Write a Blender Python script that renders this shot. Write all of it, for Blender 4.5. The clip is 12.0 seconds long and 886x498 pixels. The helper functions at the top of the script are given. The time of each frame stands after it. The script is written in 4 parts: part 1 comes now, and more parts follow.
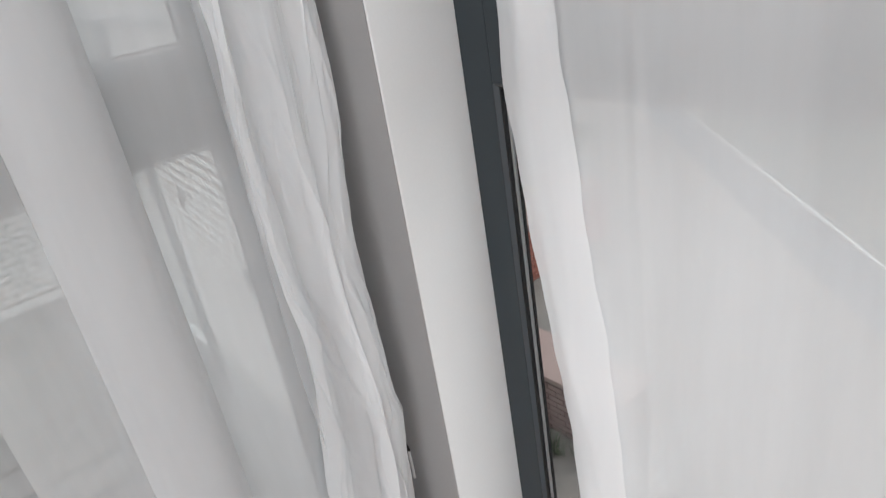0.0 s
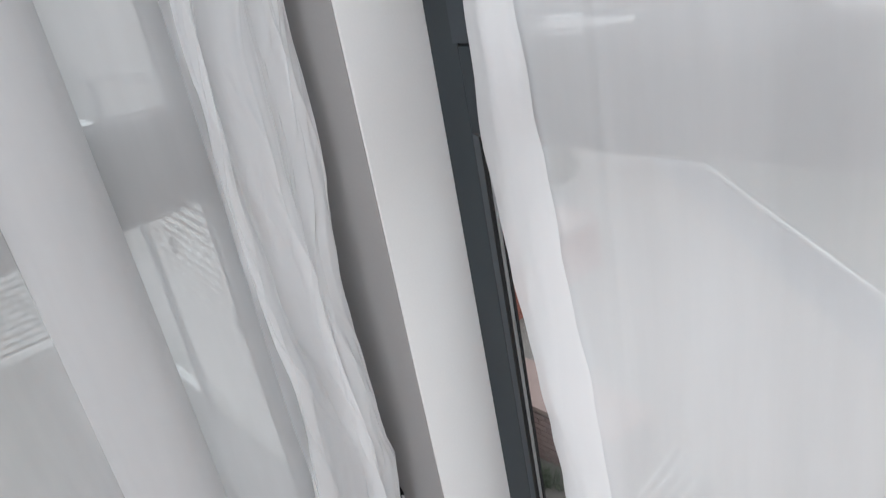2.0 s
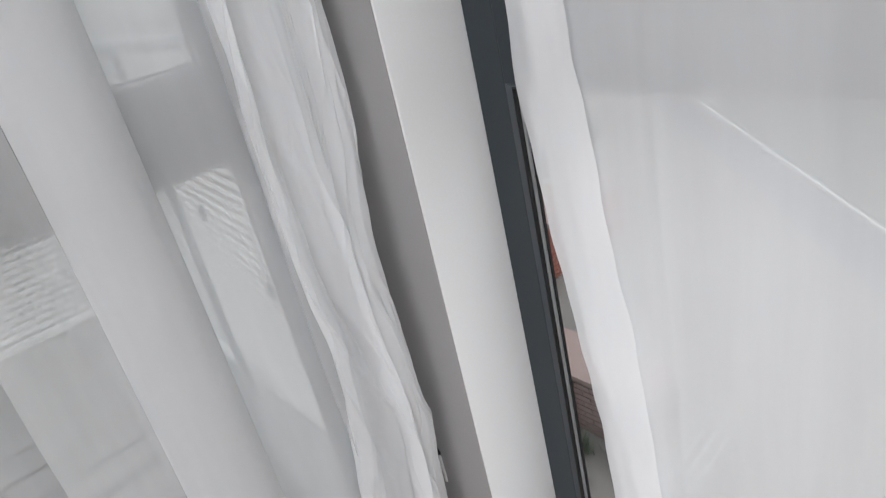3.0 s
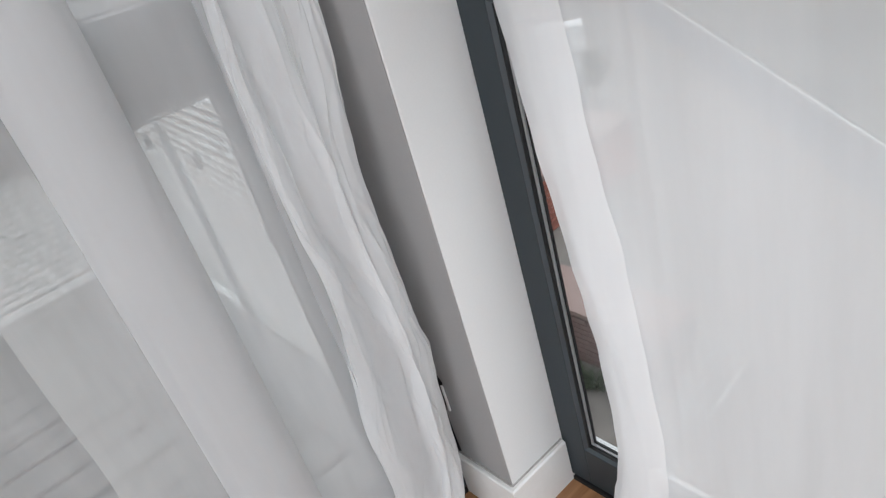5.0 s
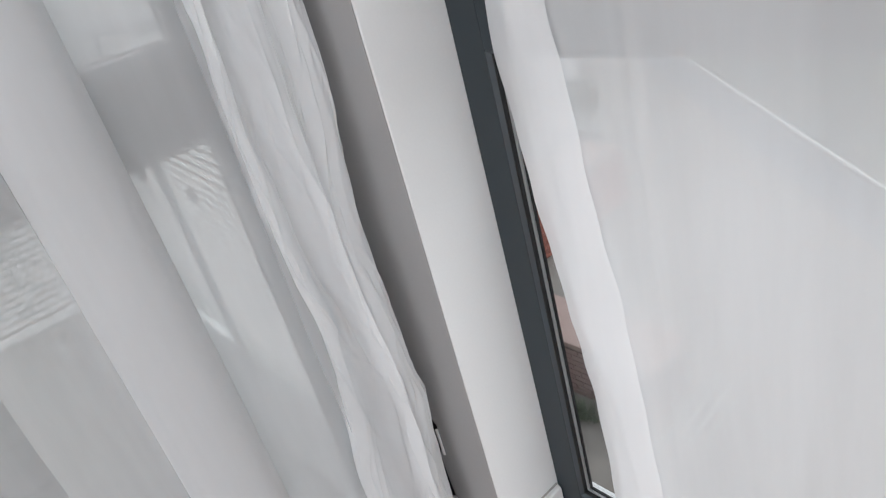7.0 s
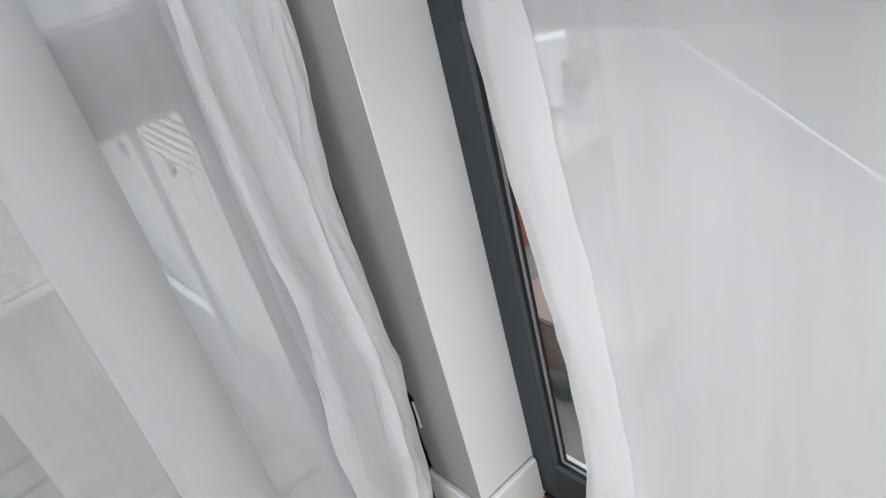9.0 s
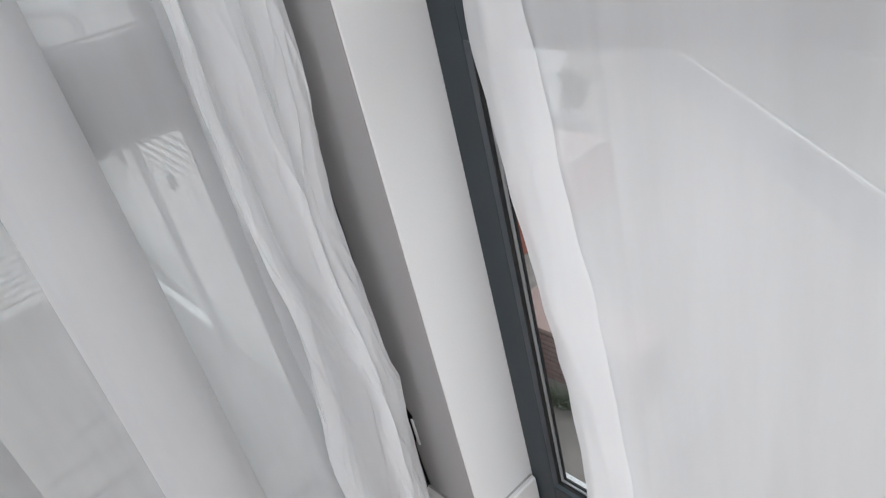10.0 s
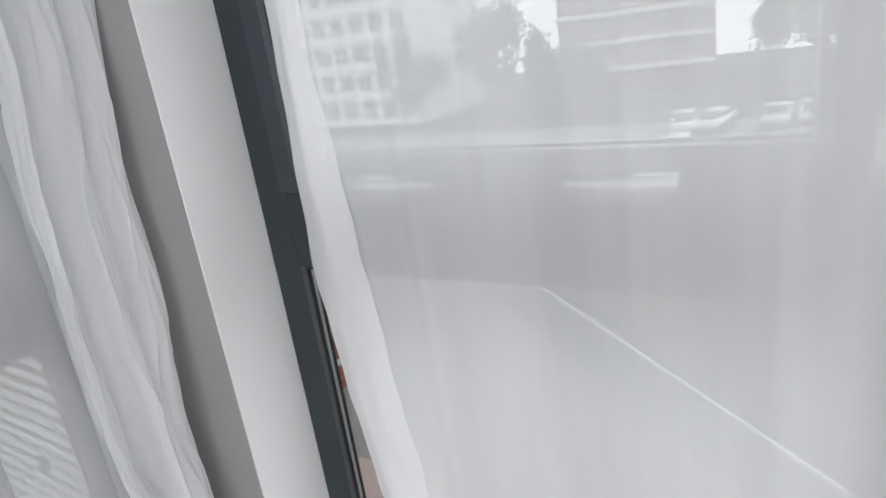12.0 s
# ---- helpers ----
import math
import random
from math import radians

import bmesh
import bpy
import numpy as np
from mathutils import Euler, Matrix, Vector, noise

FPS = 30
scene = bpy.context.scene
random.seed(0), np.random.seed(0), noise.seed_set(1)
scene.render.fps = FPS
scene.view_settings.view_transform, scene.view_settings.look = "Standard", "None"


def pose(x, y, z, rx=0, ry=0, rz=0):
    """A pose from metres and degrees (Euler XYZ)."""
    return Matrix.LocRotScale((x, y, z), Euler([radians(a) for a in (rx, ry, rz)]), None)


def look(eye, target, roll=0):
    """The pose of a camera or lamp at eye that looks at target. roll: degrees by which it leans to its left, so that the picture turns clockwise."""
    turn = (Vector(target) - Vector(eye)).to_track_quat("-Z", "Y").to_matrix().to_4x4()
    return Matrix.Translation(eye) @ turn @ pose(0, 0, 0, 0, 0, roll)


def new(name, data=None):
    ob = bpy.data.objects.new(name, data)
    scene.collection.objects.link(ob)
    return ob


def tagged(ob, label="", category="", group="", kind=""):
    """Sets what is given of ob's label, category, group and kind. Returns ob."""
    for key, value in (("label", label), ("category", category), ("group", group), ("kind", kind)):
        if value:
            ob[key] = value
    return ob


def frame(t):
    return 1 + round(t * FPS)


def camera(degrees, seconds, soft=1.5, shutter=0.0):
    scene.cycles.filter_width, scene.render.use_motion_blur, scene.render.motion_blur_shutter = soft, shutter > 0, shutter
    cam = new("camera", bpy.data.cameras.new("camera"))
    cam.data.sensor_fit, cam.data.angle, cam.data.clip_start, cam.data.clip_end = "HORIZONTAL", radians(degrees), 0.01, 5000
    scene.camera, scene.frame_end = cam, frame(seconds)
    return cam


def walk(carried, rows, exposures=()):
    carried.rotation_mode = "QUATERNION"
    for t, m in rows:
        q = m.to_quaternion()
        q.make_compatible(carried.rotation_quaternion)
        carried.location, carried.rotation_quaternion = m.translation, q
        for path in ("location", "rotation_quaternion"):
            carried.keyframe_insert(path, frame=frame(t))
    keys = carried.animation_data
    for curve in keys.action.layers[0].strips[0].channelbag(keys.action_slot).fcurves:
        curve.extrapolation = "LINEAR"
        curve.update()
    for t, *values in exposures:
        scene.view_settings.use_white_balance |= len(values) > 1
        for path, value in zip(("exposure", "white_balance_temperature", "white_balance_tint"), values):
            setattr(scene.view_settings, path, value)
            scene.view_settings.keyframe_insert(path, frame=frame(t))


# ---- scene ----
# Axes: z up from the room floor, the corner window's plane is y = 0, the balcony window's plane is x = -0.17.
cam = camera(66.2, 12.0, soft=1.2, shutter=0.3)
# seconds, place, pitch, roll, yaw
PATH = (
    (0, 0.816, -0.723, 1.309, -25.85, 8.77, 48.31),
    (0.5, 0.828, -0.739, 1.268, -30.39, 11.46, 48.23),
    (0.9, 0.836, -0.721, 1.187, -33.66, 13.45, 45.90),
    (1, 0.842, -0.736, 1.223, -33.44, 13.60, 45.50),
    (1.5, 0.834, -0.721, 1.274, -28.33, 12.65, 47.10),
    (2, 0.841, -0.721, 1.335, -23.15, 10.03, 47.17),
    (2.5, 0.839, -0.730, 1.296, -25.53, 12.53, 47.25),
    (3, 0.817, -0.730, 1.310, -25.47, 12.09, 48.40),
    (3.5, 0.837, -0.731, 1.282, -27.08, 12.56, 48.19),
    (5.5, 0.843, -0.706, 1.266, -29.82, 15.16, 47.97),
    (6, 0.836, -0.699, 1.273, -28.86, 14.93, 47.61),
    (6.5, 0.828, -0.696, 1.286, -28.30, 14.56, 47.56),
    (7, 0.825, -0.704, 1.294, -27.68, 13.97, 47.74),
    (9, 0.846, -0.692, 1.276, -29.41, 13.15, 47.25),
    (9.5, 0.835, -0.682, 1.288, -28.61, 12.61, 47.28),
    (10, 0.833, -0.684, 1.291, -28.82, 12.65, 47.28),
    (10.5, 0.829, -0.675, 1.297, -28.52, 12.95, 47.71),
    (11, 0.834, -0.676, 1.341, -28.80, 10.18, 46.08),
    (11.2, 0.815, -0.675, 1.392, -25.46, 6.46, 44.63),
    (11.3, 0.805, -0.692, 1.421, -23.78, 4.85, 42.97),
    (11.5, 0.800, -0.714, 1.455, -21.00, 4.01, 37.79),
    (11.7, 0.817, -0.755, 1.458, -18.65, 8.60, 32.67),
    (11.8, 0.839, -0.790, 1.461, -18.31, 9.01, 31.05),
    (12, 0.901, -0.874, 1.470, -19.03, 7.95, 28.45),
)
walk(cam, [(t, pose(x, y, z, 90 + p, r, w)) for t, x, y, z, p, r, w in PATH],
     exposures=((0.0, -0.10, 6420, 10), (0.4, -0.10, 6420, 10), (0.9, -0.08, 6430, 10), (1.4, -0.10, 6360, 10), (2.0, -0.10, 6240, 10), (3.5, -0.10, 6330, 10), (6.5, -0.10, 6280, 10), (9.5, -0.10, 6270, 10), (11.0, -0.10, 6260, 10), (11.6, -0.14, 6200, 10), (12.0, -0.18, 6230, 10)))

# ---------------------------------------------------------------- light
world = bpy.data.worlds.new("overcast_sky")
scene.world = world
world.use_nodes = True
wn, wl = world.node_tree.nodes, world.node_tree.links
sky = wn.new("ShaderNodeTexSky")
sky.sky_type = "NISHITA"
sky.sun_disc = False
sky.sun_elevation, sky.sun_rotation = radians(50), radians(25)
veil = wn.new("ShaderNodeMix")
veil.data_type = "RGBA"
veil.inputs[0].default_value = 0.9
veil.inputs[7].default_value = (8.9, 9.06, 9.32, 1)
wl.new(sky.outputs[0], veil.inputs[6])
wl.new(veil.outputs[2], wn["Background"].inputs[0])
wn["Background"].inputs[1].default_value = 0.15

sun = new("sun", bpy.data.lights.new("sun", "SUN"))
sun.data.energy, sun.data.angle, sun.data.color = 0.9, radians(25), (1.0, 0.97, 0.93)
sun.matrix_world = look((0, 0, 0), (-0.27, -0.58, -0.77))


# lamps added in two unseen windows behind the camera to brighten the room, in watts
ADDED_WINDOW_LIGHT = {"window_3": 45.0, "window_4": 72.0}


# ---------------------------------------------------------------- materials
def nodes_of(name):
    m = bpy.data.materials.new(name)
    m.use_nodes = True
    return m, m.node_tree.nodes, m.node_tree.links


def surface(name, color, rough=0.6, metal=0.0, grain=60.0, vary=0.08, bump=0.05, stain=3.0, stain_amount=0.08, tint=None, per_piece=0.0, stretch=(1, 1, 1), spec=0.5, bump_dist=0.002):
    """A surface with grain and stains at two scales."""
    m, n, l = nodes_of(name)
    b = n["Principled BSDF"]
    tc = n.new("ShaderNodeTexCoord")
    mp = n.new("ShaderNodeMapping")
    mp.inputs["Scale"].default_value = stretch
    l.new(tc.outputs["Object"], mp.inputs["Vector"])
    fine = n.new("ShaderNodeTexNoise")
    fine.inputs["Scale"].default_value, fine.inputs["Detail"].default_value = grain, 6
    wide = n.new("ShaderNodeTexNoise")
    wide.inputs["Scale"].default_value, wide.inputs["Detail"].default_value = stain, 4
    l.new(mp.outputs[0], fine.inputs["Vector"])
    l.new(mp.outputs[0], wide.inputs["Vector"])
    dark = [c * (1 - vary * 2) for c in color]
    light = [min(1, c * (1 + vary)) for c in color]
    ramp = n.new("ShaderNodeMix")
    ramp.data_type = "RGBA"
    ramp.inputs[6].default_value, ramp.inputs[7].default_value = (*dark, 1), (*light, 1)
    l.new(fine.outputs[0], ramp.inputs[0])
    mix = n.new("ShaderNodeMix")
    mix.data_type = "RGBA"
    t = tint or [c * 0.6 for c in color]
    mix.inputs[7].default_value = (*t, 1)
    k = n.new("ShaderNodeMapRange")
    k.inputs[1].default_value, k.inputs[2].default_value = 0.45, 0.75
    k.inputs[3].default_value, k.inputs[4].default_value = 0.0, stain_amount * 3
    l.new(wide.outputs[0], k.inputs[0])
    l.new(k.outputs[0], mix.inputs[0])
    l.new(ramp.outputs[2], mix.inputs[6])
    out = mix.outputs[2]
    if per_piece:
        info = n.new("ShaderNodeObjectInfo")
        hsv = n.new("ShaderNodeHueSaturation")
        mr = n.new("ShaderNodeMapRange")
        mr.inputs[3].default_value, mr.inputs[4].default_value = 1 - per_piece, 1 + per_piece
        l.new(info.outputs["Random"], mr.inputs[0])
        l.new(mr.outputs[0], hsv.inputs["Value"])
        l.new(out, hsv.inputs["Color"])
        out = hsv.outputs[0]
    l.new(out, b.inputs["Base Color"])
    b.inputs["Roughness"].default_value, b.inputs["Metallic"].default_value = rough, metal
    b.inputs["Specular IOR Level"].default_value = spec
    if bump:
        bp = n.new("ShaderNodeBump")
        bp.inputs["Strength"].default_value, bp.inputs["Distance"].default_value = bump, bump_dist
        l.new(fine.outputs[0], bp.inputs["Height"])
        l.new(bp.outputs[0], b.inputs["Normal"])
    return m


def sheer(name, opacity, color=(0.93, 0.93, 0.935), back=0.42, wrinkle=0.0):
    """Woven voile: part of the light goes straight through between the threads."""
    m, n, l = nodes_of(name)
    n.remove(n["Principled BSDF"])
    out = n["Material Output"]
    tc = n.new("ShaderNodeTexCoord")
    weave = n.new("ShaderNodeTexNoise")
    weave.inputs["Scale"].default_value, weave.inputs["Detail"].default_value = 900, 2
    slub = n.new("ShaderNodeTexNoise")
    slub.inputs["Scale"].default_value, slub.inputs["Detail"].default_value = 9, 5
    mp = n.new("ShaderNodeMapping")
    mp.inputs["Scale"].default_value = (1, 1, 0.12)
    l.new(tc.outputs["Object"], weave.inputs["Vector"])
    l.new(tc.outputs["Object"], mp.inputs["Vector"])
    l.new(mp.outputs[0], slub.inputs["Vector"])
    a = n.new("ShaderNodeMapRange")
    a.inputs[1].default_value, a.inputs[2].default_value = 0.3, 0.7
    a.inputs[3].default_value, a.inputs[4].default_value = opacity - 0.06, opacity + 0.06
    l.new(slub.outputs[0], a.inputs[0])
    bp = n.new("ShaderNodeBump")
    bp.inputs["Strength"].default_value, bp.inputs["Distance"].default_value = 0.15, 0.0006
    l.new(weave.outputs[0], bp.inputs["Height"])
    if wrinkle:
        wm = n.new("ShaderNodeMapping")
        wm.inputs["Scale"].default_value = (1, 1, 0.22)
        wm.inputs["Rotation"].default_value = (0.25, 0.1, 0)
        wr = n.new("ShaderNodeTexNoise")
        wr.noise_type = "RIDGED_MULTIFRACTAL"
        wr.inputs["Scale"].default_value, wr.inputs["Detail"].default_value = 16, 4
        wr.inputs["Distortion"].default_value = 0.5
        wb = n.new("ShaderNodeBump")
        wb.inputs["Strength"].default_value, wb.inputs["Distance"].default_value = wrinkle, 0.004
        l.new(tc.outputs["Object"], wm.inputs["Vector"])
        l.new(wm.outputs[0], wr.inputs["Vector"])
        l.new(wr.outputs[0], wb.inputs["Height"])
        l.new(wb.outputs[0], bp.inputs["Normal"])
    d, t = n.new("ShaderNodeBsdfDiffuse"), n.new("ShaderNodeBsdfTranslucent")
    d.inputs[0].default_value = t.inputs[0].default_value = (*color, 1)
    l.new(bp.outputs[0], d.inputs["Normal"])
    cloth = n.new("ShaderNodeMixShader")
    cloth.inputs[0].default_value = back
    l.new(d.outputs[0], cloth.inputs[1])
    l.new(t.outputs[0], cloth.inputs[2])
    clear = n.new("ShaderNodeBsdfTransparent")
    mix = n.new("ShaderNodeMixShader")
    l.new(a.outputs[0], mix.inputs[0])
    l.new(clear.outputs[0], mix.inputs[1])
    l.new(cloth.outputs[0], mix.inputs[2])
    l.new(mix.outputs[0], out.inputs[0])
    return m


def pane_glass(name, gloss_most=0.34):
    m, n, l = nodes_of(name)
    n.remove(n["Principled BSDF"])
    f = n.new("ShaderNodeLayerWeight")
    f.inputs[0].default_value = 0.5
    p5 = n.new("ShaderNodeMath")
    p5.operation, p5.inputs[1].default_value = "POWER", 5.0
    amount = n.new("ShaderNodeMapRange")
    amount.inputs[3].default_value, amount.inputs[4].default_value = min(0.02, gloss_most * 0.3), gloss_most
    l.new(f.outputs["Facing"], p5.inputs[0])
    l.new(p5.outputs[0], amount.inputs[0])
    clear, gloss, mix = n.new("ShaderNodeBsdfTransparent"), n.new("ShaderNodeBsdfGlossy"), n.new("ShaderNodeMixShader")
    clear.inputs[0].default_value = (0.97, 0.985, 0.98, 1)
    gloss.inputs["Roughness"].default_value = 0.02
    l.new(amount.outputs[0], mix.inputs[0])
    l.new(clear.outputs[0], mix.inputs[1])
    l.new(gloss.outputs[0], mix.inputs[2])
    l.new(mix.outputs[0], n["Material Output"].inputs[0])
    return m


def oak(name):
    """Plain-sawn oak: long wavering growth rings, pores and a few darker knots, shifted from plank to plank."""
    m, n, l = nodes_of(name)
    b = n["Principled BSDF"]
    tc, info = n.new("ShaderNodeTexCoord"), n.new("ShaderNodeObjectInfo")
    shift = n.new("ShaderNodeVectorMath")
    shift.operation = "MULTIPLY_ADD"
    shift.inputs[1].default_value = (7.0, 13.0, 0.0)
    l.new(info.outputs["Random"], shift.inputs[0])
    l.new(tc.outputs["Object"], shift.inputs[2])

    def noise_at(stretch, scale, detail, distort=0.0):
        mp, tx = n.new("ShaderNodeMapping"), n.new("ShaderNodeTexNoise")
        mp.inputs["Scale"].default_value = stretch
        tx.inputs["Scale"].default_value, tx.inputs["Detail"].default_value = scale, detail
        tx.inputs["Distortion"].default_value = distort
        l.new(shift.outputs[0], mp.inputs["Vector"])
        l.new(mp.outputs[0], tx.inputs["Vector"])
        return tx.outputs[0]

    field = noise_at((1, 0.13, 1), 9, 2, 0.3)
    times = n.new("ShaderNodeMath")
    times.operation, times.inputs[1].default_value = "MULTIPLY", 60.0
    rings = n.new("ShaderNodeMath")
    rings.operation = "SINE"
    l.new(field, times.inputs[0])
    l.new(times.outputs[0], rings.inputs[0])
    k = n.new("ShaderNodeMapRange")
    k.inputs[1].default_value, k.inputs[2].default_value = -1, 1
    l.new(rings.outputs[0], k.inputs[0])

    def blend(a, c, fac):
        mx = n.new("ShaderNodeMix")
        mx.data_type = "RGBA"
        for v, slot in ((a, 6), (c, 7), (fac, 0)):
            if isinstance(v, tuple):
                mx.inputs[slot].default_value = (*v, 1)
            else:
                l.new(v, mx.inputs[slot])
        return mx.outputs[2]

    def stretched(v, lo, hi, out):
        mr = n.new("ShaderNodeMapRange")
        mr.inputs[1].default_value, mr.inputs[2].default_value, mr.inputs[4].default_value = lo, hi, out
        l.new(v, mr.inputs[0])
        return mr.outputs[0]

    col = blend((0.46, 0.245, 0.12), (0.36, 0.175, 0.08), k.outputs[0])
    col = blend(col, (0.22, 0.10, 0.05), stretched(noise_at((1, 0.04, 1), 190, 3), 0.52, 0.72, 0.55))
    col = blend(col, (0.26, 0.125, 0.06), stretched(noise_at((1, 0.35, 1), 6, 4), 0.52, 0.75, 0.6))
    tone = n.new("ShaderNodeHueSaturation")
    l.new(stretched(info.outputs["Random"], 0, 1, 1.14), tone.inputs["Value"])
    tone.inputs["Value"].links[0].from_node.inputs[3].default_value = 0.9
    l.new(col, tone.inputs["Color"])
    l.new(tone.outputs[0], b.inputs["Base Color"])
    b.inputs["Roughness"].default_value = 0.4
    bp = n.new("ShaderNodeBump")
    bp.inputs["Strength"].default_value, bp.inputs["Distance"].default_value = 0.08, 0.001
    l.new(k.outputs[0], bp.inputs["Height"])
    l.new(bp.outputs[0], b.inputs["Normal"])
    return m


M_PAINT = surface("white_wall_paint", (0.76, 0.76, 0.755), 0.75, grain=220, vary=0.015, bump=0.12, stain=5, stain_amount=0.02, tint=(0.7, 0.68, 0.65))
# the column's white paint, darkened for its side away from the light
M_PAINT_SHADED = surface("shaded_wall_paint", (0.34, 0.332, 0.328), 0.75, grain=220, vary=0.02, bump=0.12, stain=4, stain_amount=0.03)
M_SKIRT = surface("white_gloss_paint", (0.82, 0.815, 0.80), 0.42, grain=90, vary=0.02, bump=0.05, stain=14, stain_amount=0.05, tint=(0.6, 0.57, 0.53))
M_GAP = surface("dirty_filler", (0.46, 0.44, 0.42), 0.9, grain=120, vary=0.2)
M_CEIL = surface("ceiling_paint", (0.85, 0.85, 0.84), 0.8, grain=150, vary=0.01, bump=0.05)
M_OAK = oak("oak_laminate")
M_SEAM = surface("plank_seam", (0.10, 0.055, 0.03), 0.8)
M_ALU = surface("anthracite_aluminium", (0.027, 0.036, 0.043), 0.5, 0.0, grain=420, vary=0.05, bump=0.05, stain=6, stain_amount=0.03)
M_SASH = surface("anthracite_sash", (0.040, 0.050, 0.060), 0.36, 0.0, grain=420, vary=0.05, bump=0.04)
M_BEVEL = surface("anthracite_bead", (0.060, 0.074, 0.086), 0.28, 0.0, grain=420, vary=0.04, bump=0.03)
M_GASKET = surface("black_rubber_gasket", (0.008, 0.008, 0.009), 0.55, grain=300, vary=0.1)
M_SPACER = surface("silver_spacer_bar", (0.60, 0.61, 0.62), 0.3, 0.55, grain=300, vary=0.04, bump=0.02)
M_SILL = surface("pale_metal_sill", (0.78, 0.785, 0.79), 0.35, 0.1, grain=120, vary=0.03, stain=5)
M_STEEL = surface("brushed_handle_metal", (0.62, 0.63, 0.64), 0.3, 0.9, grain=400, vary=0.03)
M_BLACK = surface("black_plastic", (0.012, 0.011, 0.011), 0.5, grain=200, vary=0.1)
M_SHEER = sheer("white_voile", 0.70, (0.935, 0.942, 0.951), back=0.25)
# same white cloth; grey colour puts shade into the thin and single layers
M_SHEER_THIN_SHADED = sheer("thin_shaded_voile", 0.42, (0.77, 0.772, 0.775), back=0.27)
M_FREE = sheer("single_shaded_voile", 0.35, (0.80, 0.80, 0.80), back=0.27)
M_GATHER = sheer("creased_voile", 0.70, (0.935, 0.94, 0.945), back=0.40, wrinkle=0.8)
# the deep fold's cloth, darkened in colour to stand for shade
M_FOLD_SHADED = sheer("shaded_fold_voile", 0.88, (0.69, 0.693, 0.697), back=0.34)
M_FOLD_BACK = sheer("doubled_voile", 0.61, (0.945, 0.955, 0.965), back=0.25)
M_HEM = sheer("white_voile_hem", 0.76, back=0.36, wrinkle=0.45)
M_GLASS = pane_glass("window_glass")
M_INFILL = pane_glass("matt_coated_glass", 0.06)
M_RENDER = surface("pale_render", (0.62, 0.61, 0.58), 0.9, grain=40, vary=0.06, bump=0.2, stain=1.2, stain_amount=0.1)
M_HOUSE = surface("greige_house_render", (0.40, 0.39, 0.375), 0.9, grain=4, vary=0.08, bump=0.1, stain=0.35, stain_amount=0.2)
M_WHITE_METAL = surface("white_powder_coat", (0.80, 0.80, 0.79), 0.45, grain=120, vary=0.03, stain=4, stain_amount=0.06)
# white rail paint greyed to carry the shading of its front
M_RAIL_SHADED = surface("shaded_rail_paint", (0.46, 0.465, 0.465), 0.55, grain=120, vary=0.05, stain=4, stain_amount=0.08)
M_GREY_METAL = surface("grey_post_paint", (0.22, 0.225, 0.23), 0.5, grain=120, vary=0.05)
# very dark, so that the gaps between deck planks show as dark lines
M_SLAB = surface("dark_slab_concrete", (0.035, 0.035, 0.035), 0.9, grain=20, vary=0.15)
M_DECK = surface("grey_deck_plank", (0.21, 0.207, 0.20), 0.75, grain=40, vary=0.16, bump=0.2, stain=3, stain_amount=0.12, per_piece=0.08, stretch=(1, 0.1, 1))
M_STRIP_DECK = surface("smooth_deck_margin", (0.22, 0.22, 0.218), 0.85, grain=30, vary=0.06, bump=0.1, stain=2.5, stain_amount=0.12)
M_BOARD = surface("pale_weatherboard", (0.26, 0.205, 0.19), 0.8, grain=30, vary=0.06, bump=0.1, stain=1.5, stain_amount=0.08)
# near white, to paint the light that catches the upper board edges
M_BOARD_EDGE_LIT = surface("lit_board_edge", (0.86, 0.82, 0.79), 0.6, grain=40, vary=0.05, stain=2, stain_amount=0.08)
M_SCREEN = surface("weathered_white_slats", (0.74, 0.74, 0.73), 0.7, grain=40, vary=0.08, stain=3)
M_BENCH = surface("bleached_bench_slats", (0.34, 0.34, 0.335), 0.7, grain=40, vary=0.08, stain=3)
M_DARK = surface("dark_fixing", (0.10, 0.10, 0.10), 0.6, grain=80)
M_PAVE = surface("pale_paving", (0.20, 0.183, 0.168), 0.9, grain=6, vary=0.12, bump=0.1, stain=0.9, stain_amount=0.2, tint=(0.11, 0.105, 0.10))
M_STRIP = surface("grey_gravel_strip", (0.105, 0.115, 0.128), 0.95, grain=14, vary=0.15, bump=0.3)
M_COPING = surface("white_coping", (0.52, 0.52, 0.52), 0.7, grain=18, vary=0.06, stain=2)
M_LAWN = surface("lawn", (0.055, 0.068, 0.058), 0.95, grain=9, vary=0.25, bump=0.3, stain=0.25, stain_amount=0.12, tint=(0.22, 0.20, 0.15))
M_ROAD = surface("gravel_car_park", (0.27, 0.275, 0.26), 0.85, grain=12, vary=0.1, stain=0.3)
M_BRICK = surface("red_brick", (0.30, 0.115, 0.085), 0.85, grain=18, vary=0.15, bump=0.2, stain=2, stain_amount=0.1, per_piece=0.14)
M_MAROON = surface("dark_brick", (0.24, 0.165, 0.155), 0.85, grain=18, vary=0.15, bump=0.2, stain=2, stain_amount=0.1)
M_MORTAR = surface("brown_grey_mortar", (0.17, 0.14, 0.13), 0.95, grain=30, vary=0.12)
M_PINKCAP = surface("pink_coping", (0.30, 0.22, 0.20), 0.85, grain=16, vary=0.08)
M_LEAF = surface("leaves", (0.095, 0.125, 0.075), 0.7, grain=9, vary=0.3, per_piece=0.0)
# leaf colour raised in place of haze light shining through the crowns
M_FAR_LEAF_LIT = surface("backlit_street_leaves", (0.22, 0.26, 0.17), 0.7, grain=3, vary=0.3)
